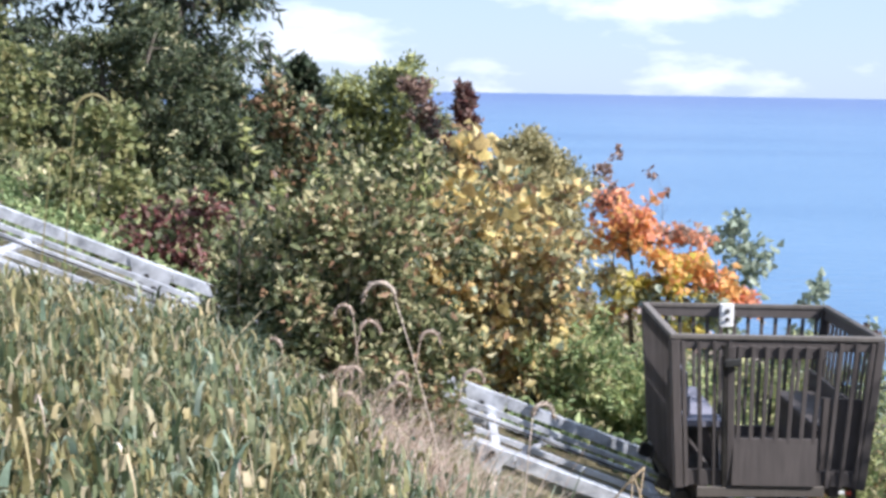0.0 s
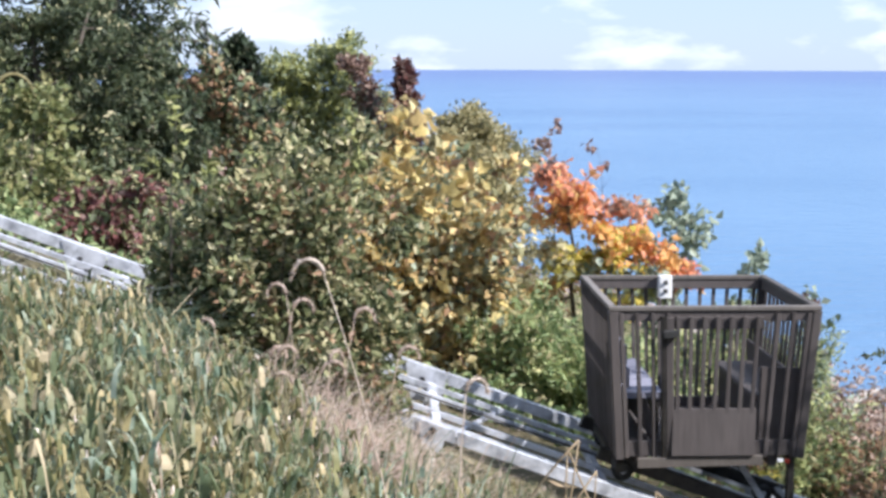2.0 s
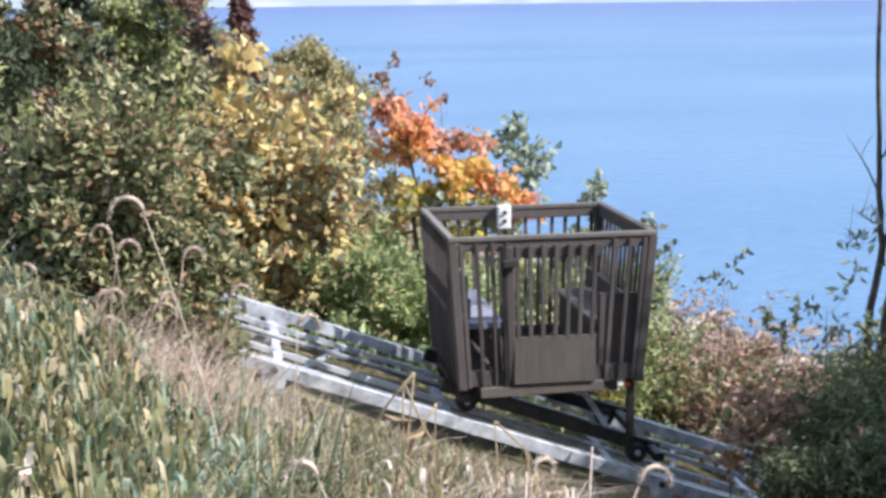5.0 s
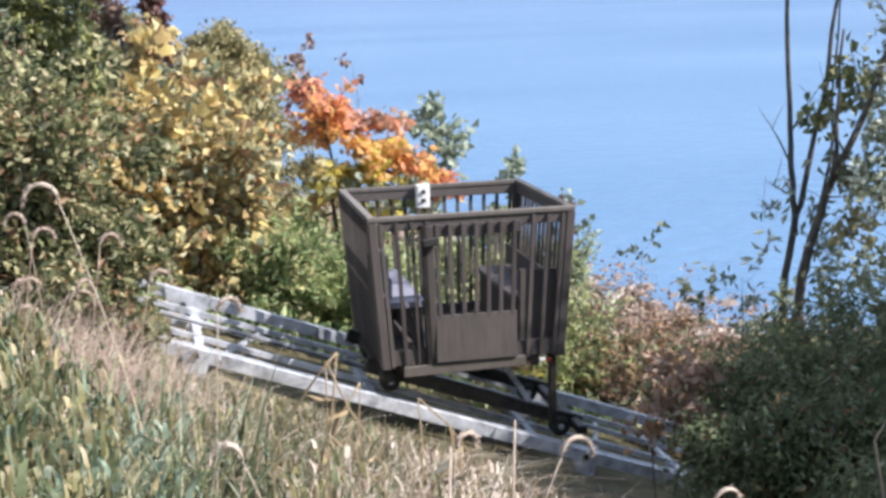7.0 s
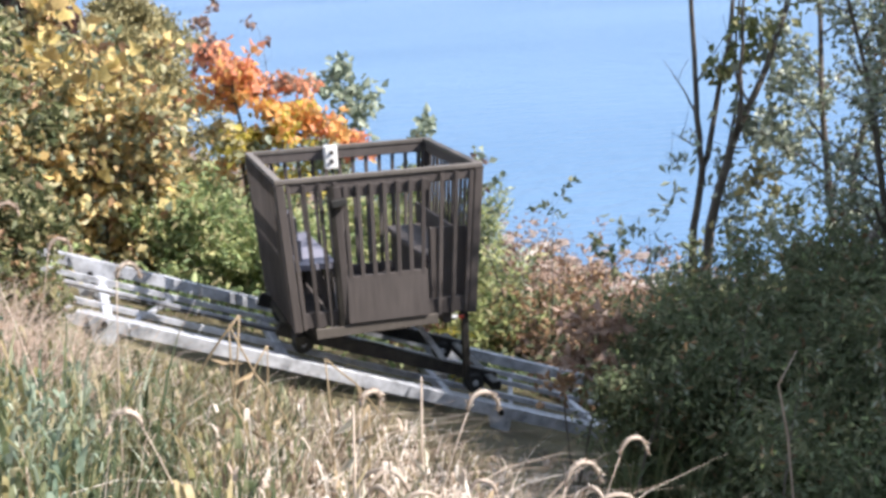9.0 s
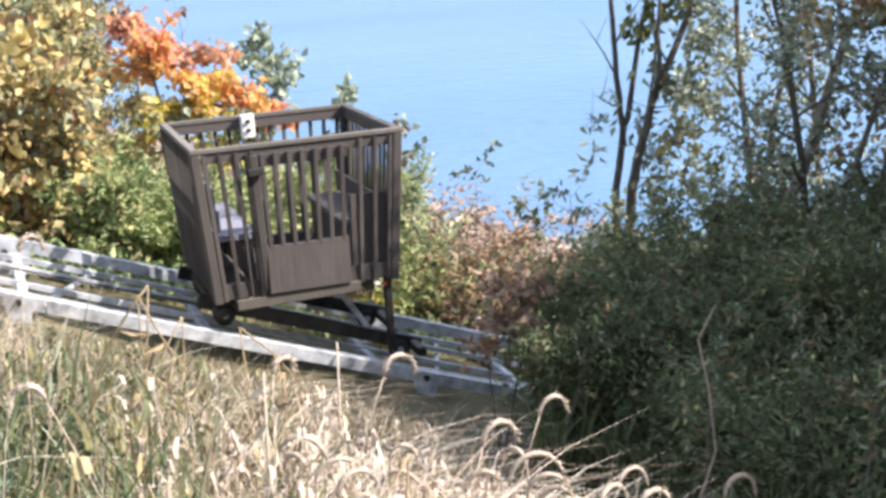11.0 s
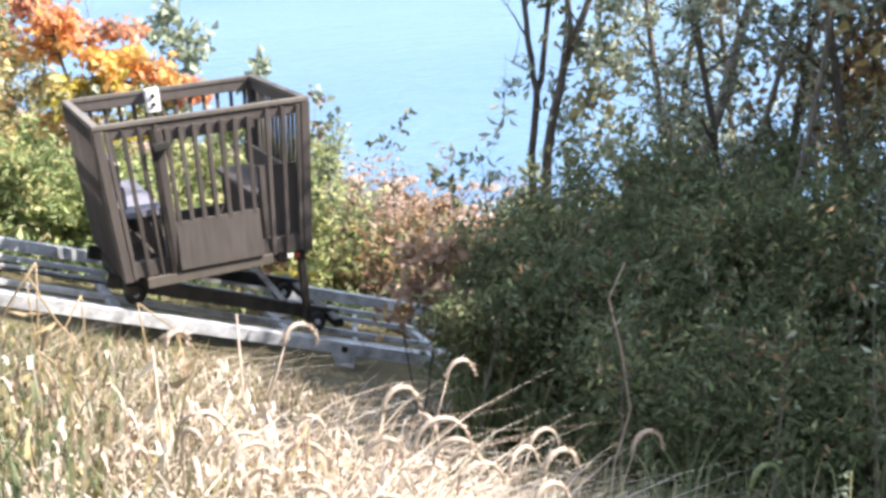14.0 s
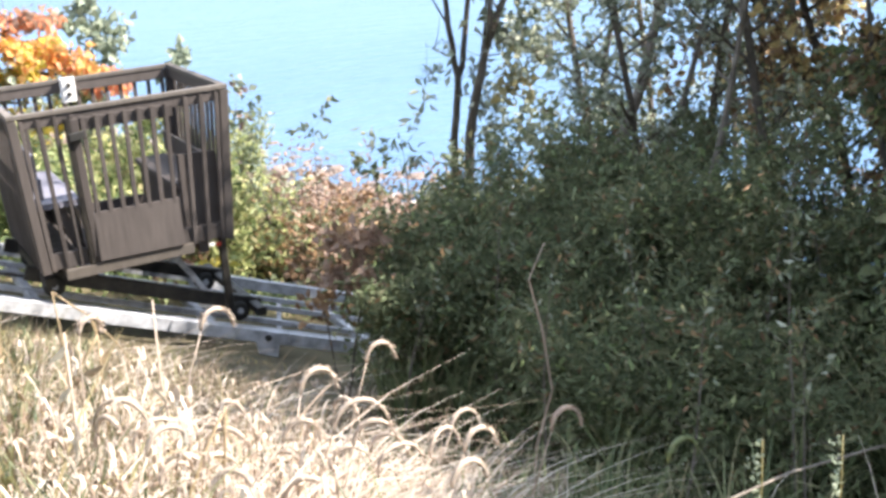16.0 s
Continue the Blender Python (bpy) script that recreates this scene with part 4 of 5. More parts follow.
for i, (x, y, h, n) in enumerate([(4.55, 13.7, 2.0, 26), (4.9, 13.7, 2.0, 40), (5.35, 12.5, 1.75, 60), (6.1, 12.6, 1.55, 60), (6.9, 15.0, 1.6, 60), (3.95, 8.7, 1.95, 60), (4.35, 8.7, 1.6, 50)]):
    plant("thin_sapling", "thin sapling with few drooping leaves", "sapling", (x, y), h, 0.32, [(L_SHADE if i < 3 else L_SILVER, 1, 0.45, 1)], BARK, 2 * n, (0.09, 0.03 if i > 4 else 0.055), 80 + i, "vase", 0.6, 6, scatter=0.05, thick=0.012, limb_up=0.8, lean=(-0.08, 0))

# ---------------------------------------------------------------- trees and shrubs on the shaded side
def bent_tree(name, label, at, stems, twigs, clumps, bark, leaf, seed):
    """A tree of crooked stems. stems: (radius, [(x, height), ...]); twigs: ((x, height), (x, height)); clumps of leaves: (x, height, radius, count, material)."""
    rng = np.random.default_rng(seed)
    x, y = at
    ob = thing(name, label, "tree", (x, y, ground_z(x, y) - 0.05))
    for k, (r, pts) in enumerate(stems):
        fine = []
        for (x0, h0), (x1, h1) in zip(pts, pts[1:]):
            fine += [(x0 + (x1 - x0) * q / 3 - x + rng.normal(0, 0.008), rng.normal(0, 0.02), h0 + (h1 - h0) * q / 3) for q in range(3)]
        fine.append((pts[-1][0] - x, 0.0, pts[-1][1]))
        m = len(fine)
        part("trunk" if k == 0 else "limb", Shape().tube(fine, [r * (1 - 0.7 * i / m) for i in range(m)], 7).mesh("trunk", bark, True), ob)
    sh = Shape()
    for (x0, h0), (x1, h1) in twigs:
        line = wander(rng, (x0 - x, 0, h0), (x1 - x0, rng.normal(0, 0.15), h1 - h0), math.hypot(x1 - x0, h1 - h0), 5, 0.08)
        sh.tube(line, [0.012, 0.010, 0.008, 0.006, 0.004, 0.002], 4)
        sh.tube(wander(rng, line[3], (rng.normal(0, 0.5), rng.normal(0, 0.4), 1), 0.35, 3, 0.15), [0.005, 0.004, 0.003, 0.001], 3)
    for cx, ch, cr, n, mat in clumps:
        c = np.array([cx - x, rng.normal(0, 0.15), ch])
        for q in range(6):
            sh.tube([c, c + rng.normal(0, cr * 0.5, 3), c + rng.normal(0, cr * 0.9, 3)], [0.006, 0.004, 0.002], 3)
        P = c + rng.normal(0, cr * 0.55, (n, 3))
        tagged(part("leaf_clump", leaf_mesh("leaf_clump", rng, P, rng.normal(0, 0.7, (n, 3)) - (0, 0, 0.5), leaf[0], leaf[1], mat), ob), kind="stuff")
    tagged(part("branchwork", sh.mesh("branchwork", bark), ob), kind="stuff")


bent_tree("ash_tree", "thin bare-stemmed tree forking into two upright trunks", (6.05, 12.6),
          [(0.048, [(6.05, 0), (6.08, 1.2), (6.10, 2.08), (6.17, 2.67), (6.13, 3.2), (6.11, 3.78), (6.05, 5.0), (6.0, 6.5)]), (0.035, [(6.16, 2.5), (6.28, 2.93), (6.45, 3.87), (6.6, 4.8), (6.7, 6.2)]), (0.02, [(6.3, 2.2), (6.55, 3.2), (6.58, 4.0), (6.62, 5.2)])],
          [((6.13, 3.2), (5.82, 3.8)), ((6.12, 3.5), (6.35, 4.1)), ((6.4, 3.5), (6.65, 4.2)), ((6.1, 2.9), (5.9, 3.1))],
          [(5.95, 2.75, 0.14, 16, L_GREY), (6.3, 2.75, 0.16, 40, L_SILVER), (6.02, 3.0, 0.10, 10, L_GREY), (6.35, 2.4, 0.2, 60, L_SILVER)], BARK, (0.11, 0.05), 90)
bent_tree("ash_tree", "dark leaning tree with tufts of grey leaves", (5.85, 12.2),
          [(0.062, [(5.85, 0), (5.95, 1.0), (6.09, 2.04), (6.22, 2.55), (6.34, 2.9), (6.69, 3.59), (6.95, 4.3), (7.2, 5.4)]), (0.03, [(6.34, 2.9), (6.4, 3.5), (6.45, 4.4)])],
          [((6.3, 2.8), (6.6, 2.85)), ((6.5, 3.2), (6.3, 3.6)), ((6.7, 3.6), (7.0, 3.7)), ((6.1, 2.0), (6.4, 2.2))],
          [(6.55, 2.55, 0.18, 60, L_DOME), (6.36, 3.55, 0.17, 60, L_YGREEN), (6.75, 3.95, 0.28, 120, L_YGREEN), (6.55, 3.05, 0.2, 70, L_SILVER), (6.95, 3.5, 0.3, 150, L_SILVER), (6.85, 2.9, 0.3, 150, L_SILVER), (6.6, 2.1, 0.3, 120, L_SILVER)], BARK, (0.12, 0.08), 91)
plant("ash_tree", "pale leaning tree with sparse leaves", "tree", (5.1, 9.0), 5.6, 0.8, [(L_SILVER, 2, 0.3, 1), (L_RUST, 1, 0.4, 1)], PALE_BARK, 420, (0.08, 0.05), 93, "vase", 0.4, 12, thick=0.075, limb_up=0.9, lean=(0.42, 0))
for i, (x, y, h, s, n, ln_) in enumerate([(6.35, 9.9, 6.2, 0.75, 2000, 0.02), (6.2, 9.0, 6.8, 0.8, 2300, 0.08), (6.85, 9.2, 6.8, 0.9, 2300, 0.12), (5.5, 8.0, 4.4, 0.7, 2200, 0.0), (6.3, 7.6, 6.4, 0.9, 2400, 0.05), (6.9, 11.2, 7.0, 0.7, 1500, 0.1), (7.7, 11.4, 7.0, 0.8, 1500, 0.16), (8.1, 10.6, 7.0, 0.8, 1800, -0.02)]):
    plant("poplar_tree", "slender tree with silvery green leaves", "tree", (x, y), h, s, [(L_SILVER, 4, 0, 1), (L_SHADE, 1, 0, 1)], BARK, n, (0.062, 0.036), 95 + i, "even", 0.3, 22, thick=0.05, limb_up=0.7, lean=(ln_, 0), scatter=0.16, group="slender trees beside the track")
plant("rust_tree", "leaning tree with brown and golden leaves", "tree", (7.7, 8.2), 5.6, 1.15, [(L_RUST, 3, 0, 1), (L_GOLD, 3, 0.3, 1), (L_SHADE, 0.7, 0, 0.6)], BARK, 8000, (0.085, 0.055), 101, "round", 0.3, 26, thick=0.07, scatter=0.22)
plant("rust_tree", "dense brownish tree at the wood's edge", "tree", (7.25, 7.0), 6.4, 1.05, [(L_RUST, 1, 0, 1), (L_SHADE, 2, 0, 1)], BARK, 8000, (0.10, 0.06), 104, "round", 0.45, 30, thick=0.06, scatter=0.24)
plant("lime_tree", "yellow-green leafy tree at the wood's edge", "tree", (7.6, 6.7), 5.6, 1.4, [(L_LIME, 3, 0.3, 1), (L_GREEN, 2, 0, 1)], BARK, 8000, (0.10, 0.06), 102, "round", 0.2, 26, thick=0.07, scatter=0.22)
# mostly out of view: added to shade the shrubs, grass and track
for i, (x, y, h, s) in enumerate([(8.0, 4.6, 8.2, 1.9), (6.3, 2.6, 5.2, 1.5), (9.4, 3.0, 7.5, 2.0), (7.2, 0.6, 5.6, 1.7), (5.6, 4.4, 3.4, 1.2), (8.9, 6.0, 8.7, 1.7), (10.6, 4.9, 8.0, 2.2), (7.3, 2.9, 5.4, 1.5), (5.3, 1.9, 4.4, 1.3), (7.7, 6.2, 7.4, 1.5), (6.7, 5.0, 6.2, 1.3), (8.2, 7.4, 7.2, 1.3), (9.6, 6.9, 6.8, 1.6)]):
    plant("wood_edge_shade_tree", "dense green tree at the wood's edge, added to cast shade", "tree", (x, y), h, s, [(L_SHADE, 3, 0, 1), (L_GREEN, 1, 0, 1), (L_LIME, 0.8, 0, 1), (L_RUST, 0.5, 0, 1)], BARK, 14000, (0.12, 0.07), 105 + i, "round", 0.1, 28, thick=0.09, scatter=0.25, group="trees at the wood's edge")
for i, (x, y, h, s, n) in enumerate([
        (3.3, 7.3, 1.2, 0.36, 3400), (3.6, 7.2, 1.35, 0.5, 4000), (4.2, 7.1, 1.6, 0.6, 4200), (4.8, 7.0, 1.95, 0.62, 4600), (5.3, 7.2, 2.0, 0.6, 4200), (5.9, 7.0, 2.1, 0.65, 4200), (4.45, 8.5, 1.3, 0.42, 3000), (4.9, 8.5, 1.5, 0.45, 3200), (5.4, 8.5, 1.7, 0.5, 3400), (5.7, 11.4, 1.6, 0.5, 3000), (6.3, 11.3, 1.8, 0.5, 3000),
        (3.65, 6.3, 0.75, 0.42, 3000), (3.9, 6.2, 1.1, 0.55, 3800), (4.7, 6.0, 1.7, 0.65, 4200), (5.5, 6.3, 2.35, 0.75, 4600),
        (3.75, 5.2, 0.75, 0.45, 3200), (4.2, 5.0, 1.05, 0.55, 3800), (5.0, 4.9, 1.5, 0.65, 3800)]):
    plant("dark_shrub", "dark green shrub in the shade of trees", "shrub", (x, y), h, s, [(L_SHADE, 8, 0, 1), (L_RUST, 0.3, 0, 1), (L_GREEN, 0.6, 0.2, 1)], BARK, int(2.8 * n), (0.062, 0.019), 120 + i, "even" if i % 3 else "vase", 0.05, 26, stems=6, stem_lean=0.24, limb_up=1.3, scatter=0.26, thick=0.014, hang=0.25, group="shrubs in the shade")
for i, (x, y, h, s, n) in enumerate([(5.75, 9.0, 2.4, 0.42, 4200), (6.05, 9.1, 2.25, 0.4, 3600), (5.5, 9.2, 1.95, 0.4, 3000)]):
    plant("dark_shrub", "tall dark shrub under the slender trees", "shrub", (x, y), h, s, [(L_SHADE, 8, 0, 1), (L_RUST, 0.4, 0, 1)], BARK, n, (0.085, 0.045), 150 + i, "round", 0.08, 26, stems=5, stem_lean=0.2, limb_up=0.9, scatter=0.24, thick=0.016, hang=0.2, group="shrubs in the shade")
for i, (x, y, h, s, n) in enumerate([(6.25, 11.5, 2.65, 0.4, 1300), (6.45, 11.0, 2.5, 0.4, 1300), (5.9, 11.7, 2.05, 0.35, 800)]):
    plant("silver_shrub", "grey-green shrub round the bare-stemmed trees", "shrub", (x, y), h, s, [(L_GREY, 1, 0, 1), (L_SHADE, 3, 0, 1), (L_DOME, 0.6, 0.3, 1)], BARK, n, (0.095, 0.05), 160 + i, "round", 0.08, 22, stems=4, stem_lean=0.2, limb_up=0.8, scatter=0.24, thick=0.014, hang=0.15, group="shrubs round the bare trees")
plant("dead_shrub", "withered pinkish-brown leafy branch beside the track", "shrub", (2.78, 7.35), 1.1, 0.24, [(L_DRYPINK, 4, 0.45, 1), (L_RUST, 1, 0.2, 1)], BARK, 700, (0.075, 0.045), 135, "even", 0.6, 12, stems=2, stem_lean=0.1, scatter=0.12, thick=0.01)
# bush in front of the beams
plant("olive_bush", "leafy olive-green bush in front of the track", "bush", (-0.68, 7.9), 1.75, 0.62, [(L_BUSH, 6, 0, 1), (L_OLIVE, 1, 0, 1), (L_RUST, 1, 0, 0.8)], BARK, 8500, (0.066, 0.032), 140, "round", 0.06, 30, stems=5, stem_lean=0.22, limb_up=0.6, scatter=0.2, thick=0.014)
plant("olive_bush", "leafy olive-green bush in front of the track", "bush", (-0.4, 7.75), 1.35, 0.34, [(L_BUSH, 5, 0, 1), (L_RUST, 1, 0, 0.5)], BARK, 6500, (0.062, 0.03), 141, "round", 0.06, 26, stems=4, stem_lean=0.22, limb_up=0.6, scatter=0.2, thick=0.012)
plant("olive_bush", "leafy olive-green bush in front of the track", "bush", (-1.12, 7.95), 1.3, 0.4, [(L_BUSH, 5, 0, 1), (L_SHADE, 1, 0, 0.6)], BARK, 5000, (0.062, 0.03), 142, "round", 0.06, 26, stems=4, stem_lean=0.22, limb_up=0.6, scatter=0.2, thick=0.012)
for i, (x, y, h) in enumerate([(-1.36, 7.8, 1.72), (-0.98, 7.9, 1.6), (-0.36, 7.85, 2.0), (-0.45, 7.8, 1.8)]):
    plant("bush_shoot", "upright leafy shoot above the bush", "shoot", (x, y), h, 0.16, [(L_WILLOW, 2, 0.4, 1), (L_BUSH, 1, 0.3, 1)], BARK, 90, (0.075, 0.03), 145 + i, "even", 0.55, 8, scatter=0.05, thick=0.008, limb_up=0.9)

for i, (x, y, h) in enumerate([(3.15, 5.6, 1.25), (3.45, 6.7, 1.5), (3.75, 5.6, 1.6), (4.05, 6.6, 1.9), (4.35, 5.6, 2.0), (3.3, 4.7, 1.3), (3.8, 4.5, 1.6), (4.45, 4.3, 1.9), (4.6, 7.6, 2.6), (5.2, 5.6, 2.6), (2.95, 6.9, 1.0), (3.55, 4.2, 1.3)]):
    plant("shade_stalk", "thin leafy stalk rising among shaded shrubs", "stalk", (x, y), h, 0.2, [(L_SILVER, 1, 0.35, 1), (L_RUST, 0.4, 0.3, 1), (L_SHADE, 3, 0.2, 1)], PALE_BARK, 170, (0.05, 0.02), 160 + i, "even", 0.35, 9, scatter=0.06, thick=0.009, limb_up=0.9, hang=0.2, lean=(0.06 * ((i % 3) - 1), 0), group="stalks in the shade")

for i, (x, y, h, ln_) in enumerate([(5.6, 8.5, 6.0, 0.1), (6.5, 8.5, 6.5, 0.14), (7.2, 9.6, 7.0, 0.1), (5.2, 7.4, 5.0, 0.06), (7.0, 7.4, 6.4, 0.02)]):
    plant("bare_pole_tree", "slender pale-barked tree with few leaves", "tree", (x, y), h, 0.45, [(L_SILVER, 3, 0.3, 1), (L_RUST, 1, 0.3, 1)], PALE_BARK, 320, (0.07, 0.045), 180 + i, "even", 0.4, 10, scatter=0.12, thick=0.036, limb_up=1.0, lean=(ln_, 0), group="slender pale trunks")


# ---------------------------------------------------------------- beach stones and driftwood
def stones():
    rng = np.random.default_rng(7)
    s = Shape()
    for i in range(1400):
        y = rng.uniform(8, 62)
        shore = (8.0 - 0.1 * y) / 0.365
        x = shore + rng.uniform(-1.8, 5.0)
        r = rng.uniform(0.06, 0.22) * (1.0 + 0.8 * (rng.uniform() < 0.1))
        z = ground_z(x, y) + 0.09
        n, o = 6, len(s.v)
        ph = rng.uniform(0, 6)
        for lev, rr in ((-0.3, 0.8), (0.25, 1.0), (0.6, 0.55)):
            for k in range(n):
                w = ph + 2 * math.pi * k / n
                q = r * rr * rng.uniform(0.8, 1.15)
                s.v.append(Vector((x + q * math.cos(w), y + 0.8 * q * math.sin(w), z + lev * r)))
        for a in range(2):
            for k in range(n):
                k2 = (k + 1) % n
                s.f.append((o + a * n + k, o + a * n + k2, o + (a + 1) * n + k2, o + (a + 1) * n + k))
        s.f.append(tuple(o + 2 * n + k for k in range(n)))
    tagged(new("beach_stones", s.mesh("beach_stones", STONE)), "pale pinkish stones strewn along the beach", "stones", kind="stuff")


stones()
for i, (x, y, a, ln_) in enumerate([(14.2, 33, 30, 2.6), (14.0, 35, 100, 2.0), (15.0, 30.5, 70, 3.0), (16.0, 28, 20, 2.2), (13.3, 38, 55, 2.4), (16.6, 26, 80, 2.8), (10.0, 47, 20, 3.0)]):
    rng = np.random.default_rng(200 + i)
    ob = thing("driftwood_log", "bleached driftwood log lying on the beach", "driftwood", (x, y, ground_z(x, y) + 0.17), "driftwood on the beach")
    w = radians(a)
    line = wander(rng, (-math.cos(w) * ln_ / 2, -math.sin(w) * ln_ / 2, 0.0), (math.cos(w), math.sin(w), 0.02), ln_, 6, 0.06)
    part("log", Shape().tube(line, [0.13, 0.12, 0.11, 0.10, 0.08, 0.06, 0.03], 7).mesh("log", DRIFT, True), ob)
    part("branch_stub", Shape().tube(wander(rng, line[3], (rng.normal(), rng.normal(), 1.0), 0.6, 3, 0.2), [0.05, 0.04, 0.03, 0.015], 5).mesh("branch_stub", DRIFT, True), ob)


# ---------------------------------------------------------------- undergrowth and grass
def ground_array(x, y):
    return np.array([ground_z(a, b) for a, b in zip(x, y)])


def undergrowth(name, label, seed, n, x0, x1, y0, y1, hmax, leaf, mat, keep=None):
    rng = np.random.default_rng(seed)
    x, y = rng.uniform(x0, x1, n), rng.uniform(y0, y1, n)
    if keep is not None:
        k = keep(x, y)
        x, y = x[k], y[k]
    tall = np.array([0.55 + 0.45 * noise.noise((a * 0.8, b * 0.8, seed * 1.7)) for a, b in zip(x, y)])
    z = ground_array(x, y) + hmax * tall * rng.uniform(0, 1, len(x)) ** 0.7
    d = rng.normal(0, 0.8, (len(x), 3))
    d[:, 2] -= 0.1
    tagged(new(name, leaf_mesh(name, rng, np.stack([x, y, z], 1), d, leaf[0], leaf[1], mat)), label, "undergrowth", kind="stuff")


def on_land(x, y):
    return -0.365 * x - 0.1 * y > -5.7


undergrowth("undergrowth", "low green weeds behind the track", 301, 16000, -8, 7.5, 11.0, 16, 0.5, (0.10, 0.05), L_GREEN)
undergrowth("undergrowth", "dull brown and green weeds on the bank", 302, 16000, -12, 14, 15, 32, 0.9, (0.17, 0.09), L_BUSH, on_land)
undergrowth("undergrowth", "olive scrub on the far bank", 303, 12000, -16, 10, 30, 62, 1.6, (0.30, 0.16), L_OLIVE, on_land)
undergrowth("undergrowth", "rusty brambles above the beach", 304, 7000, 3.8, 11, 10.9, 20, 0.5, (0.11, 0.06), L_RUST, on_land)
def near_shore(x, y):
    s = (8.0 - 0.1 * y) / 0.365 - x
    return (s > 0.3) & (s < 6.0)


undergrowth("beach_weeds", "dry pinkish-brown weeds along the top of the beach", 306, 26000, 4, 18, 14, 52, 0.9, (0.15, 0.05), L_DRYPINK, near_shore)
undergrowth("beach_weeds", "rusty weeds along the top of the beach", 307, 16000, 4, 18, 14, 52, 0.6, (0.16, 0.07), L_RUST, near_shore)
def on_beach(x, y):
    s = (8.0 - 0.1 * y) / 0.365 - x
    return (s > -4.5) & (s < 1.0)


undergrowth("beach_litter", "brown twigs and dry weeds strewn over the beach", 308, 9000, 6, 24, 14, 55, 0.45, (0.22, 0.03), L_REDBROWN, on_beach)
undergrowth("undergrowth", "dark leafy weeds under the shaded shrubs", 305, 30000, 3.15, 8, 4.0, 8.4, 0.7, (0.06, 0.024), L_SHADE)


def grass_field(name, label, seed, n, mat, h, w, bend, droop, zone, r0=2.4, r1=8.7, rows=5):
    """Blades over the near slope; zone gives the share to keep at a bearing (degrees to the right of straight ahead) and a distance."""
    rng = np.random.default_rng(seed)
    b = rng.uniform(-24, 54, n)
    r = r0 + (r1 - r0) * rng.uniform(0, 1, n) ** 0.8
    x, y = r * np.sin(np.radians(b)), r * np.cos(np.radians(b))
    patch = np.array([noise.noise((p * 1.1, q * 1.1, seed * 0.37)) for p, q in zip(x, y)])
    clump = np.array([noise.noise((p * 3.2, q * 3.2, 5.0)) for p, q in zip(x, y)])
    keep = (rng.uniform(0, 1, n) < zone(b + 7 * patch, r)) & (y < 8.85) & (clump > rng.normal(-0.16, 0.10, n))
    x, y, patch = x[keep], y[keep], patch[keep]
    m = len(x)
    hh = rng.uniform(h[0], h[1], m) * (1 + 0.25 * patch) * np.where(y > 8.2, 0.7, 1.0)
    # the sward gets shorter towards the track
    rr, bb = np.hypot(x, y), np.degrees(np.arctan2(x, y))
    fall = np.interp(bb, (-24, -18, -14, -11, -8, -5, -2, 3, 11, 15, 20, 26, 41, 54), (6.0, 6.9, 7.7, 8.4, 10.2, 12.2, 14.3, 16.3, 18.7, 20.0, 22.8, 25.0, 27.0, 28.0))
    top = 1.6 - rr * np.tan(np.radians(fall)) - ground_array(x, y)
    hh = np.clip(np.minimum(hh, top * rng.uniform(0.75, 1.12, m)), 0.10, None)
    # clumps lean together
    way = np.array([3.0 * noise.noise((p * 0.9, q * 0.9, 11.0)) for p, q in zip(x, y)]) * 2 + rng.normal(0, 2.0, m)
    me = blade_mesh(name, rng, x, y, ground_array(x, y) - 0.03, hh, rng.uniform(w[0], w[1], m), rng.uniform(*bend, m), rng.uniform(*droop, m), mat, way, rows)
    tagged(new(name, me), label, "grass", kind="stuff")


def smooth(b, lo, hi):
    return np.clip((b - lo) / (hi - lo), 0, 1)


grass_field("grass", "lush green broad-bladed grass on the slope", 401, 4200, G_GREEN, (0.40, 0.92), (0.012, 0.026), (0.05, 0.65), (0.0, 0.55), lambda b, r: 1.0 - 0.95 * smooth(b, -1, 7))
grass_field("long_grass", "long arching green blades on the slope", 416, 6500, G_GREEN, (0.5, 0.95), (0.011, 0.022), (0.1, 0.6), (0.0, 0.5), lambda b, r: smooth(b, -9, -4) * (1 - smooth(b, 2, 8)))
grass_field("sage_grass", "pale sage-green broad blades among the grass", 407, 2200, G_SAGE, (0.45, 0.92), (0.012, 0.024), (0.05, 0.5), (0.0, 0.5), lambda b, r: 1.0 - smooth(b, 1, 7))
grass_field("yellowing_grass", "yellowing grass among the green", 402, 9000, G_MIX, (0.40, 0.85), (0.007, 0.016), (0.05, 0.8), (0.0, 0.7), lambda b, r: 0.3 + 0.15 * smooth(b, 2, 8) - 0.3 * smooth(b, 10, 24))
grass_field("straw_grass", "dry arching straw-coloured grass", 403, 26000, G_STRAW, (0.4, 0.95), (0.005, 0.012), (0.7, 1.9), (0.5, 1.2), lambda b, r: 0.05 + 0.95 * smooth(b, 3, 11) * (1 - smooth(b, 18, 24)) * (1 - 0.8 * smooth(r, 4.8, 6.6)), rows=7)
grass_field("brown_grass", "dull brown grass between the dry straw and the track", 409, 10000, G_BROWN, (0.30, 0.7), (0.006, 0.016), (0.1, 0.8), (0.0, 0.7), lambda b, r: smooth(b, 1, 6) * (1 - smooth(b, 15, 20)), 4.2, 9.0)
grass_field("green_tufts", "fresh green tufts between dry grass", 404, 13000, G_GREEN, (0.4, 0.8), (0.010, 0.022), (0.05, 0.5), (0.0, 0.3), lambda b, r: 0.6 * smooth(b, -4, 2) * (1 - 0.95 * smooth(b, 8, 14)))
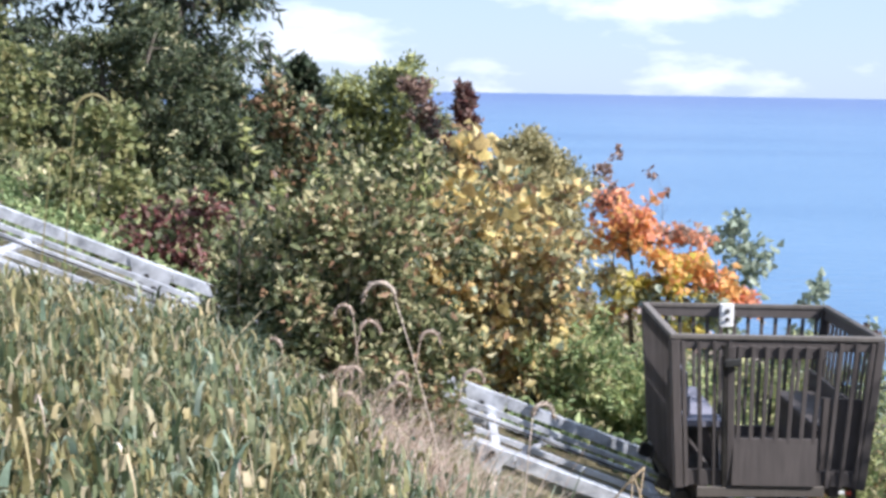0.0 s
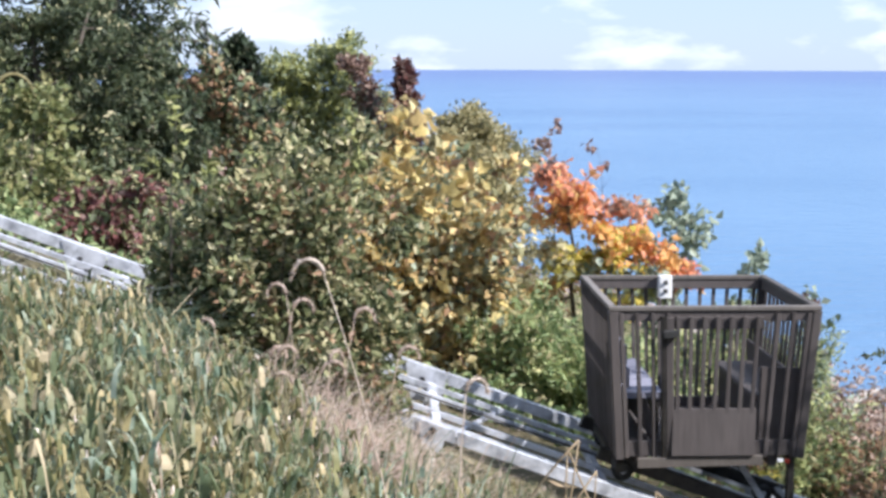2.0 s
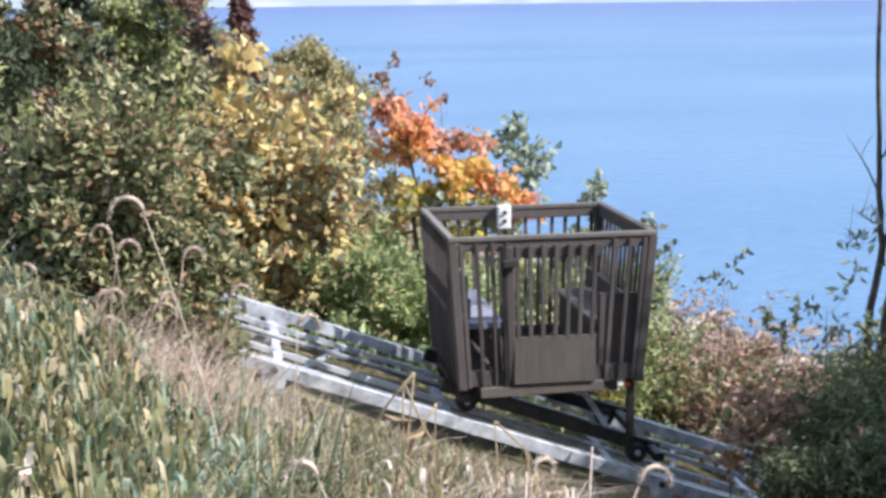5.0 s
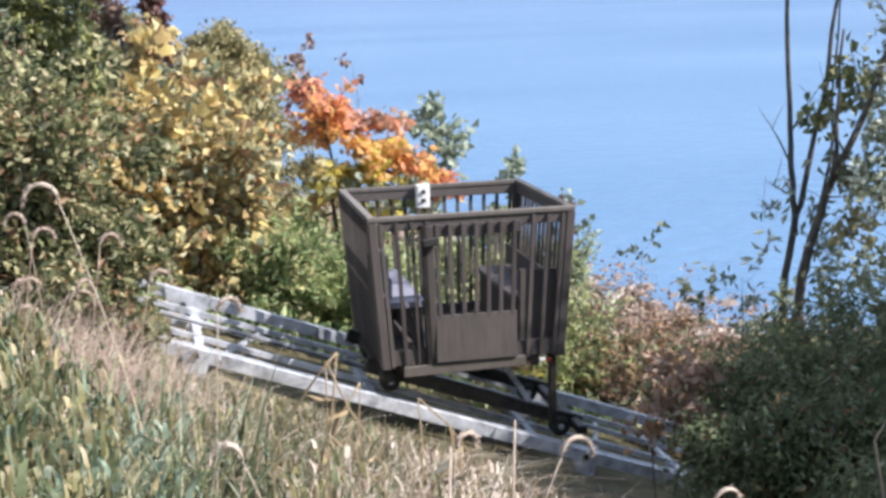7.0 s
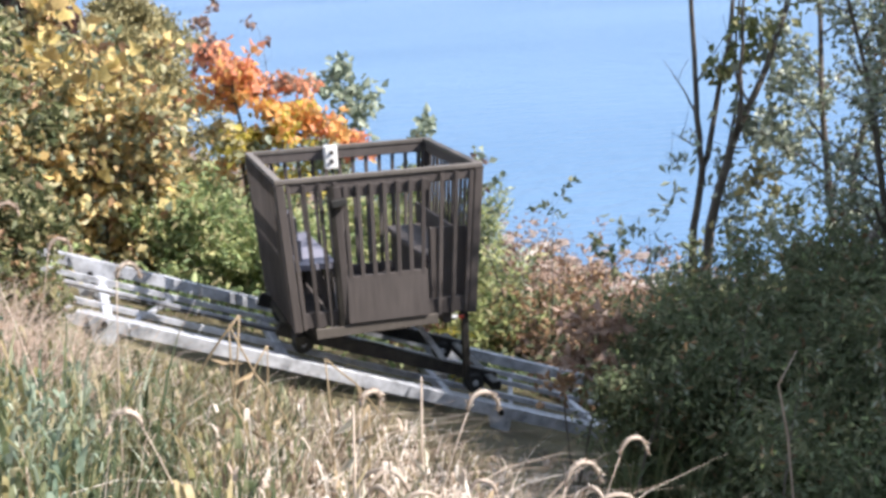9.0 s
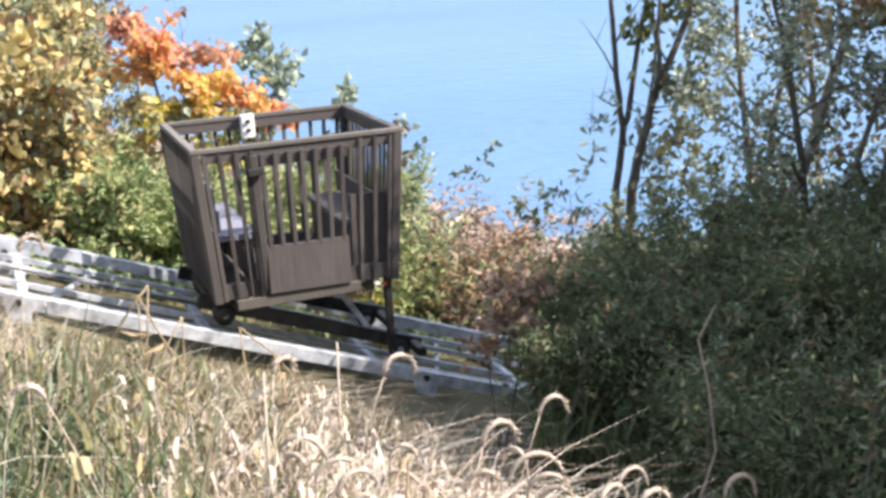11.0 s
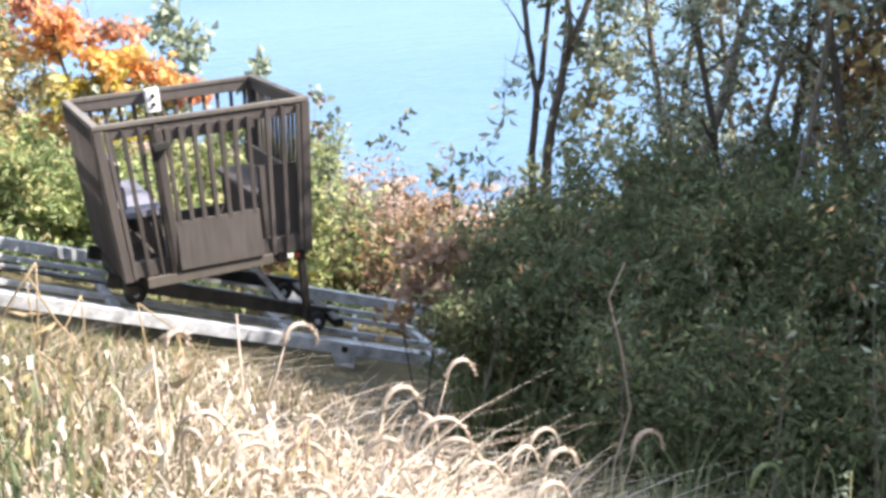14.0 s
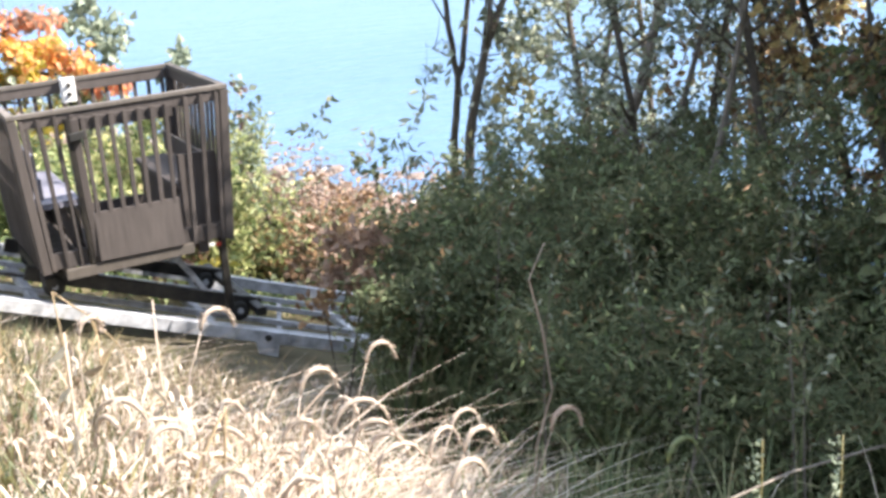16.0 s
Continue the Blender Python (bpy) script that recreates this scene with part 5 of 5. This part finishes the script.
grass_field("shaded_grass", "dull green grass in the shade", 405, 16000, G_DULL, (0.35, 0.75), (0.007, 0.018), (0.1, 0.7), (0.0, 0.6), lambda b, r: smooth(b, 20, 30))
grass_field("beam_grass", "dull grass that leans over the track beam", 408, 1500, G_MIX, (0.3, 0.55), (0.006, 0.014), (0.2, 0.7), (0.1, 0.6), lambda b, r: 0.8 * (1 - smooth(b, 18, 24)) * smooth(b, -6, 0), 8.0, 9.3)
grass_field("short_grass", "short faded grass beside the track", 406, 15000, G_BROWN, (0.18, 0.4), (0.004, 0.009), (0.1, 0.6), (0.0, 0.4), lambda b, r: 0.2 + 0.6 * smooth(b, -2, 6) * (1 - smooth(b, 22, 27)), 5.5, 8.9)


grass_field("dry_stems", "thin upright dry grass stems", 415, 7000, G_STRAW, (0.4, 0.8), (0.004, 0.008), (0.0, 0.35), (0.0, 0.2), lambda b, r: 0.8 * smooth(b, 0, 4) * (1 - smooth(b, 9, 14)))


def leafy_grass(name, label, seed, n, mat, zone, r0=2.4, r1=8.4, size=1.0):
    """Upright stems that carry arching leaves at several heights."""
    rng = np.random.default_rng(seed)
    b = rng.uniform(-24, 40, n)
    r = r0 + (r1 - r0) * rng.uniform(0, 1, n) ** 0.75
    x, y = r * np.sin(np.radians(b)), r * np.cos(np.radians(b))
    clump = np.array([noise.noise((p * 3.2, q * 3.2, 5.0)) for p, q in zip(x, y)])
    keep = (rng.uniform(0, 1, n) < zone(b, r)) & (y < 8.5) & (clump > rng.normal(-0.16, 0.10, n))
    x, y, r, b = x[keep], y[keep], r[keep], b[keep]
    g = ground_array(x, y)
    fall = np.interp(b, (-24, -18, -14, -11, -8, -5, -2, 3, 11, 15, 20, 26, 41, 54), (6.0, 6.9, 7.7, 8.4, 10.2, 12.2, 14.3, 16.3, 18.7, 20.0, 22.8, 25.0, 27.0, 28.0))
    h = np.clip(np.minimum(rng.uniform(0.55, 1.0, len(x)), (1.6 - r * np.tan(np.radians(fall)) - g) * rng.uniform(0.7, 1.05, len(x)) - 0.08), 0.08, None)
    k = 10
    X, Y, H, Z = np.repeat(x, k), np.repeat(y, k), np.repeat(h, k), np.repeat(g, k)
    m = len(X)
    z = Z + H * rng.uniform(0.15, 0.92, m)
    me = blade_mesh(name, rng, X + rng.normal(0, 0.01, m), Y + rng.normal(0, 0.01, m), z, size * rng.uniform(0.06, 0.17, m), size * rng.uniform(0.010, 0.022, m), rng.uniform(0.1, 0.65, m), rng.uniform(0.2, 2.3, m), mat, None, 5)
    tagged(new(name, me), label, "grass", kind="stuff")


leafy_grass("reed_grass", "tall leafy reed grass with arching green leaves", 411, 9000, G_GREEN, lambda b, r: 1.0 - 0.92 * smooth(b, -8, -3) - 0.08 * smooth(b, 3, 9))
leafy_grass("sage_reed_grass", "pale sage leafy reed grass", 414, 1500, G_SAGE, lambda b, r: 1.0 - smooth(b, -3, 4))
leafy_grass("faded_reed_grass", "yellowed leafy reed grass", 412, 5600, G_MIX, lambda b, r: 1.0 - 0.88 * smooth(b, -7, -2) - 0.12 * smooth(b, 4, 9))
leafy_grass("dry_reed_grass", "bleached dry reed grass with curled leaves", 413, 2200, G_STRAW, lambda b, r: 0.22 + 0.78 * smooth(b, 4, 11) * (1 - smooth(b, 20, 25)) * (1 - 0.75 * smooth(r, 4.8, 6.6)), size=0.7)


def seed_stalk(at, height, lean, head, label, seed, thick=0.004, mat=None, name="grass_stalk"):
    """One tall stalk with a drooping seed head."""
    rng = np.random.default_rng(seed)
    x, y = at
    ob = thing(name, label, "grass stalk", (x, y, ground_z(x, y) - 0.02), "tall grass stalks")
    pts = [np.array([lean[0] * s ** 1.6, lean[1] * s ** 1.6, height * s]) for s in np.linspace(0, 1, 9)]
    part("stem", Shape().tube(pts, [thick * (1 - 0.5 * i / 8) for i in range(9)], 5).mesh("stem", mat or G_STRAW, True), ob)
    d = unit(np.array([pts[-1] - pts[-2]]))[0]
    side = np.array([lean[0], lean[1], 0.0])
    side = side / (np.linalg.norm(side) + 1e-6)
    line = []
    for k in range(11):
        w = k / 10 * math.pi * 0.95
        rr = head / 2.0
        line.append(pts[-1] + side * rr * (1 - math.cos(w)) * 0.9 + np.array([0, 0, 1.0]) * rr * math.sin(w))
    rad = [0.003 + 0.006 * math.sin(math.pi * min(1, 0.1 + k / 10.5)) for k in range(11)]
    part("seed_head", Shape().tube(line, rad, 6).mesh("seed_head", mat or G_STRAW, True), ob)
    base = np.repeat(np.array(line), 16, 0)
    dd = rng.normal(0, 1, base.shape) + np.repeat(np.gradient(np.array(line), axis=0) * 260, 16, 0)
    part("bristles", leaf_mesh("bristles", rng, base, dd, 0.024, 0.004, mat or G_STRAW), ob)
    return ob


for i, (x, y, h, lx, hd, m) in enumerate([
        (-0.06, 4.58, 1.34, -0.28, 0.12, G_STRAW), (0.10, 4.7, 0.98, 0.05, 0.09, G_STRAW), (-1.86, 5.86, 1.4, 0.08, 0.17, G_MIX), (-1.98, 5.9, 1.15, 0.08, 0.1, G_MIX),
        (-0.38, 6.1, 0.95, 0.10, 0.10, G_PLUME), (-0.52, 6.3, 1.0, -0.08, 0.1, G_PLUME), (-0.2, 6.0, 0.85, 0.12, 0.1, G_PLUME), (-0.65, 6.0, 0.9, 0.1, 0.1, G_PLUME),
        (1.35, 3.1, 0.62, 0.20, 0.12, G_STRAW), (1.55, 3.4, 0.66, 0.18, 0.12, G_STRAW), (1.15, 3.5, 0.78, 0.15, 0.12, G_STRAW), (0.75, 3.9, 0.85, 0.05, 0.08, G_STRAW), (1.85, 3.5, 0.72, 0.22, 0.12, G_PLUME),
        (2.15, 3.3, 0.7, 0.2, 0.13, G_DULL), (0.35, 3.7, 0.78, -0.2, 0.1, G_STRAW), (1.0, 4.2, 0.8, 0.22, 0.12, G_STRAW), (1.6, 4.3, 0.75, 0.2, 0.12, G_STRAW)]):
    seed_stalk((x, y), h, (lx, 0.02), hd, "tall dry stalk with a drooping seed head", 500 + i, mat=m)


_rng = np.random.default_rng(560)
for i in range(9):
    seed_stalk((_rng.uniform(-0.95, -0.3), _rng.uniform(5.9, 6.5)), _rng.uniform(0.45, 0.72), (_rng.uniform(-0.1, 0.16), 0.02), _rng.uniform(0.08, 0.12), "faded pinkish stalk with a curled seed head", 561 + i, mat=G_PLUME)
for i in range(34):
    b, d = radians(_rng.uniform(9, 25)), _rng.uniform(2.9, 4.9)
    seed_stalk((d * math.sin(b), d * math.cos(b)), _rng.uniform(0.4, 0.66), (_rng.uniform(-0.25, 0.34), _rng.uniform(-0.1, 0.1)), _rng.uniform(0.10, 0.20), "dry arching stalk with a drooping seed head", 580 + i, 0.005, G_STRAW)


def plume_patch():
    rng = np.random.default_rng(77)
    n = 5000
    x, y = rng.normal(-0.52, 0.28, n), rng.normal(6.2, 0.35, n)
    me = blade_mesh("faded_plume_grass", rng, x, y, ground_array(x, y), rng.uniform(0.35, 0.8, n), rng.uniform(0.004, 0.010, n), rng.uniform(0.2, 0.7, n), rng.uniform(0.2, 0.8, n), G_PLUME, None, 7)
    tagged(new("faded_plume_grass", me), "faded pinkish plume grass gone to seed", "grass", kind="stuff")
    n = 800
    x, y = rng.normal(-1.38, 0.17, n), rng.normal(7.2, 0.14, n)
    me = blade_mesh("reed_clump", rng, x, y, ground_array(x, y), rng.uniform(0.35, 0.95, n), rng.uniform(0.022, 0.045, n), rng.uniform(0.1, 0.6, n), rng.uniform(0.2, 1.0, n), G_SAGE, rng.normal(-math.pi / 2, 0.8, n))
    tagged(new("reed_clump", me), "tall blue-green reed clump", "grass", kind="stuff")
    # dry tufts that spread from one root each
    for cx, cy, n, label in ((1.3, 3.75, 1300, "dry straw tuft arching from one root"), (0.9, 3.3, 900, "bleached straw tuft collapsed over the grass"), (1.75, 3.7, 1000, "dry straw tuft fallen outward"), (1.2, 3.05, 800, "pale straw tuft fallen outward")):
        x, y = rng.normal(cx, 0.07, n), rng.normal(cy, 0.07, n)
        me = blade_mesh("dry_tuft", rng, x, y, ground_array(x, y), rng.uniform(0.35, 0.68, n), rng.uniform(0.005, 0.013, n), rng.uniform(0.8, 1.9, n), rng.uniform(0.45, 1.0, n), G_STRAW, None, 8)
        tagged(new("dry_tuft", me), label, "grass", kind="stuff")


plume_patch()


def shaded_reeds():
    """Long drooping blades that rise through the shaded shrubs."""
    rng = np.random.default_rng(88)
    n = 1700
    c = rng.integers(0, 34, n)
    cx, cy = rng.uniform(3.0, 5.3, 34), rng.uniform(4.0, 7.6, 34)
    x, y = cx[c] + rng.normal(0, 0.10, n), cy[c] + rng.normal(0, 0.10, n)
    tall = np.interp(cx[c], (3.0, 5.3), (0.75, 1.75)) * rng.uniform(0.6, 1.15, n)
    me = blade_mesh("shaded_reeds", rng, x, y, ground_array(x, y), tall, rng.uniform(0.008, 0.020, n), rng.uniform(0.1, 0.6, n), rng.uniform(0.1, 0.9, n), G_DULL, None, 7)
    tagged(new("shaded_reeds", me), "long drooping green reeds among the shaded shrubs", "grass", kind="stuff")


shaded_reeds()


def surrounding_grass():
    rng = np.random.default_rng(430)
    n = 10000
    x, y = rng.uniform(-16, 9, n), rng.uniform(-11, 8.6, n)
    b, r = np.degrees(np.arctan2(x, y)), np.hypot(x, y)
    keep = (r > 0.5) & ((b < -23) | (b > 53) | (r < 1.9))
    x, y = x[keep], y[keep]
    m = len(x)
    me = blade_mesh("slope_grass", rng, x, y, ground_array(x, y) - 0.02, rng.uniform(0.15, 0.5, m), rng.uniform(0.01, 0.03, m), rng.uniform(0.1, 0.7, m), rng.uniform(0.0, 0.6, m), G_MIX)
    tagged(new("slope_grass", me), "shorter yellowing grass over the upper slope", "grass", kind="stuff")


surrounding_grass()


def upper_slope_grass(name, label, seed, n, mat):
    """Denser knee-high grass round the viewpoint."""
    rng = np.random.default_rng(seed)
    x, y = rng.normal(-1.0, 4.2, n), rng.normal(0.5, 3.6, n)
    b, r = np.degrees(np.arctan2(x, y)), np.hypot(x, y)
    keep = (r > 0.55) & (y < 8.4) & ((b < -22.5) | (b > 52.5) | (r < 2.0))
    x, y, r = x[keep], y[keep], r[keep]
    m = len(x)
    h = rng.uniform(0.2, 0.65, m) * np.where(r < 2.4, 0.45, 1.0)
    me = blade_mesh(name, rng, x, y, ground_array(x, y) - 0.02, h, rng.uniform(0.01, 0.03, m), rng.uniform(0.1, 0.8, m), rng.uniform(0.0, 0.7, m), mat)
    tagged(new(name, me), label, "grass", kind="stuff")


upper_slope_grass("slope_grass", "green grass on the upper slope", 431, 11000, G_GREEN)
upper_slope_grass("slope_grass", "yellowing grass on the upper slope", 432, 7000, G_MIX)


def bleached_plant(at, seed):
    rng = np.random.default_rng(seed)
    x, y = at
    ob = thing("withered_lily", "bleached white withered plant with hanging leaves", "plant", (x, y, ground_z(x, y)))
    part("stem", Shape().tube([(0, 0, 0), (0.01, 0, 0.3), (-0.01, 0.01, 0.6), (0.0, 0, 0.9)], [0.007, 0.006, 0.005, 0.003], 6).mesh("stem", G_STRAW, True), ob)
    for k in range(7):
        p = np.array([[0, 0, rng.uniform(0.45, 0.9)]])
        d = np.array([[rng.normal(0, 0.5), rng.normal(0, 0.5), rng.choice([-0.6, 0.7])]])
        part("leaf", leaf_mesh("leaf", rng, p, d, 0.10, 0.022, PAPER, 0.5), ob)


PAPER = foliage("bleached_leaf", [(0.62, 0.56, 0.46), (0.74, 0.69, 0.60)], 0.3)
bleached_plant((0.72, 3.63), 610)
def bent_stalk(at, height, lean, kink, seed):
    """A dry stalk, snapped over part of the way up."""
    rng = np.random.default_rng(seed)
    x, y = at
    ob = thing("bent_stalk", "dry brown stalk snapped over in the grass", "stalk", (x, y, ground_z(x, y) - 0.02), "bent dry stalks")
    line = wander(rng, (0, 0, 0), (lean, 0.05, 1.0), height, 6, 0.03)
    part("stem", Shape().tube(line, [0.0045, 0.0045, 0.004, 0.004, 0.0035, 0.0035, 0.003], 6).mesh("stem", G_STALK, True), ob)
    tip = wander(rng, line[-1], (kink, rng.normal(0, 0.2), -0.7), height * 0.5, 5, 0.08, -0.05)
    part("snapped_top", Shape().tube(tip, [0.0045, 0.004, 0.004, 0.003, 0.003, 0.002], 6).mesh("snapped_top", G_STALK, True), ob)
    P = np.array([line[3], line[4], tip[2], tip[4]])
    part("dry_leaves", leaf_mesh("dry_leaves", rng, P, rng.normal(0, 0.5, (4, 3)) - np.array([0, 0, 0.7]), 0.13, 0.016, G_STALK, 0.5), ob)


G_STALK = foliage("dry_stalk", [(0.20, 0.14, 0.085), (0.36, 0.27, 0.17), (0.50, 0.40, 0.28)], 0.2)
_rng = np.random.default_rng(640)
for i in range(6):
    b = radians(_rng.uniform(2.5, 16))
    d = _rng.uniform(3.6, 6.2)
    bent_stalk((d * math.sin(b), d * math.cos(b)), _rng.uniform(0.5, 0.85), _rng.normal(0, 0.22), _rng.choice([-0.7, 0.7]), 641 + i)
bent_stalk((0.44, 4.6), 0.95, 0.03, -0.5, 670)
bent_stalk((0.50, 4.62), 0.93, -0.04, 0.3, 671)
bleached_plant((1.15, 4.55), 612)
for i, (x, y, h) in enumerate([(2.05, 2.5, 1.02), (2.2, 2.4, 1.07)]):
    rng = np.random.default_rng(620 + i)
    ob = thing("weed_spike", "pale green weed spike with small knobbly leaves", "weed", (x, y, ground_z(x, y)), "weed spikes")
    line = [(0.02 * math.sin(k), 0, h * k / 8) for k in range(9)]
    part("stem", Shape().tube(line, [0.006 - 0.0005 * k for k in range(9)], 6).mesh("stem", G_MIX, True), ob)
    z = rng.uniform(0.45 * h, h, 120)
    P = np.stack([rng.normal(0, 0.006, 120), rng.normal(0, 0.006, 120), z], 1)
    d = rng.normal(0, 1, (120, 3))
    d[:, 2] = np.abs(d[:, 2])
    part("leaves", leaf_mesh("leaves", rng, P, d, 0.018, 0.010, L_GREY), ob)
ob = thing("fallen_branch", "thin bare branch leaning through the grass", "branch", (1.9, 2.6, ground_z(1.9, 2.6)))
part("branch", Shape().tube([(-0.5, -0.2, 0.0), (-0.2, -0.1, 0.62), (0.0, 0.0, 0.77), (0.5, 0.22, 0.67), (1.0, 0.43, 0.53), (1.6, 0.7, 0.3)], [0.006, 0.005, 0.005, 0.004, 0.004, 0.003], 6).mesh("branch", PALE_BARK, True), ob)
ob = thing("vine_stalk", "pale dry vine stalk climbing in the shade", "stalk", (3.0, 5.3, ground_z(3.0, 5.3)))
part("stem", Shape().tube([(-0.1, 0, 0), (-0.05, 0, 0.35), (0.05, 0, 0.6), (0.02, 0, 0.9), (-0.03, 0, 1.15), (0.06, 0.0, 1.3)], [0.007, 0.007, 0.006, 0.006, 0.005, 0.003], 6).mesh("stem", G_PLUME, True), ob)
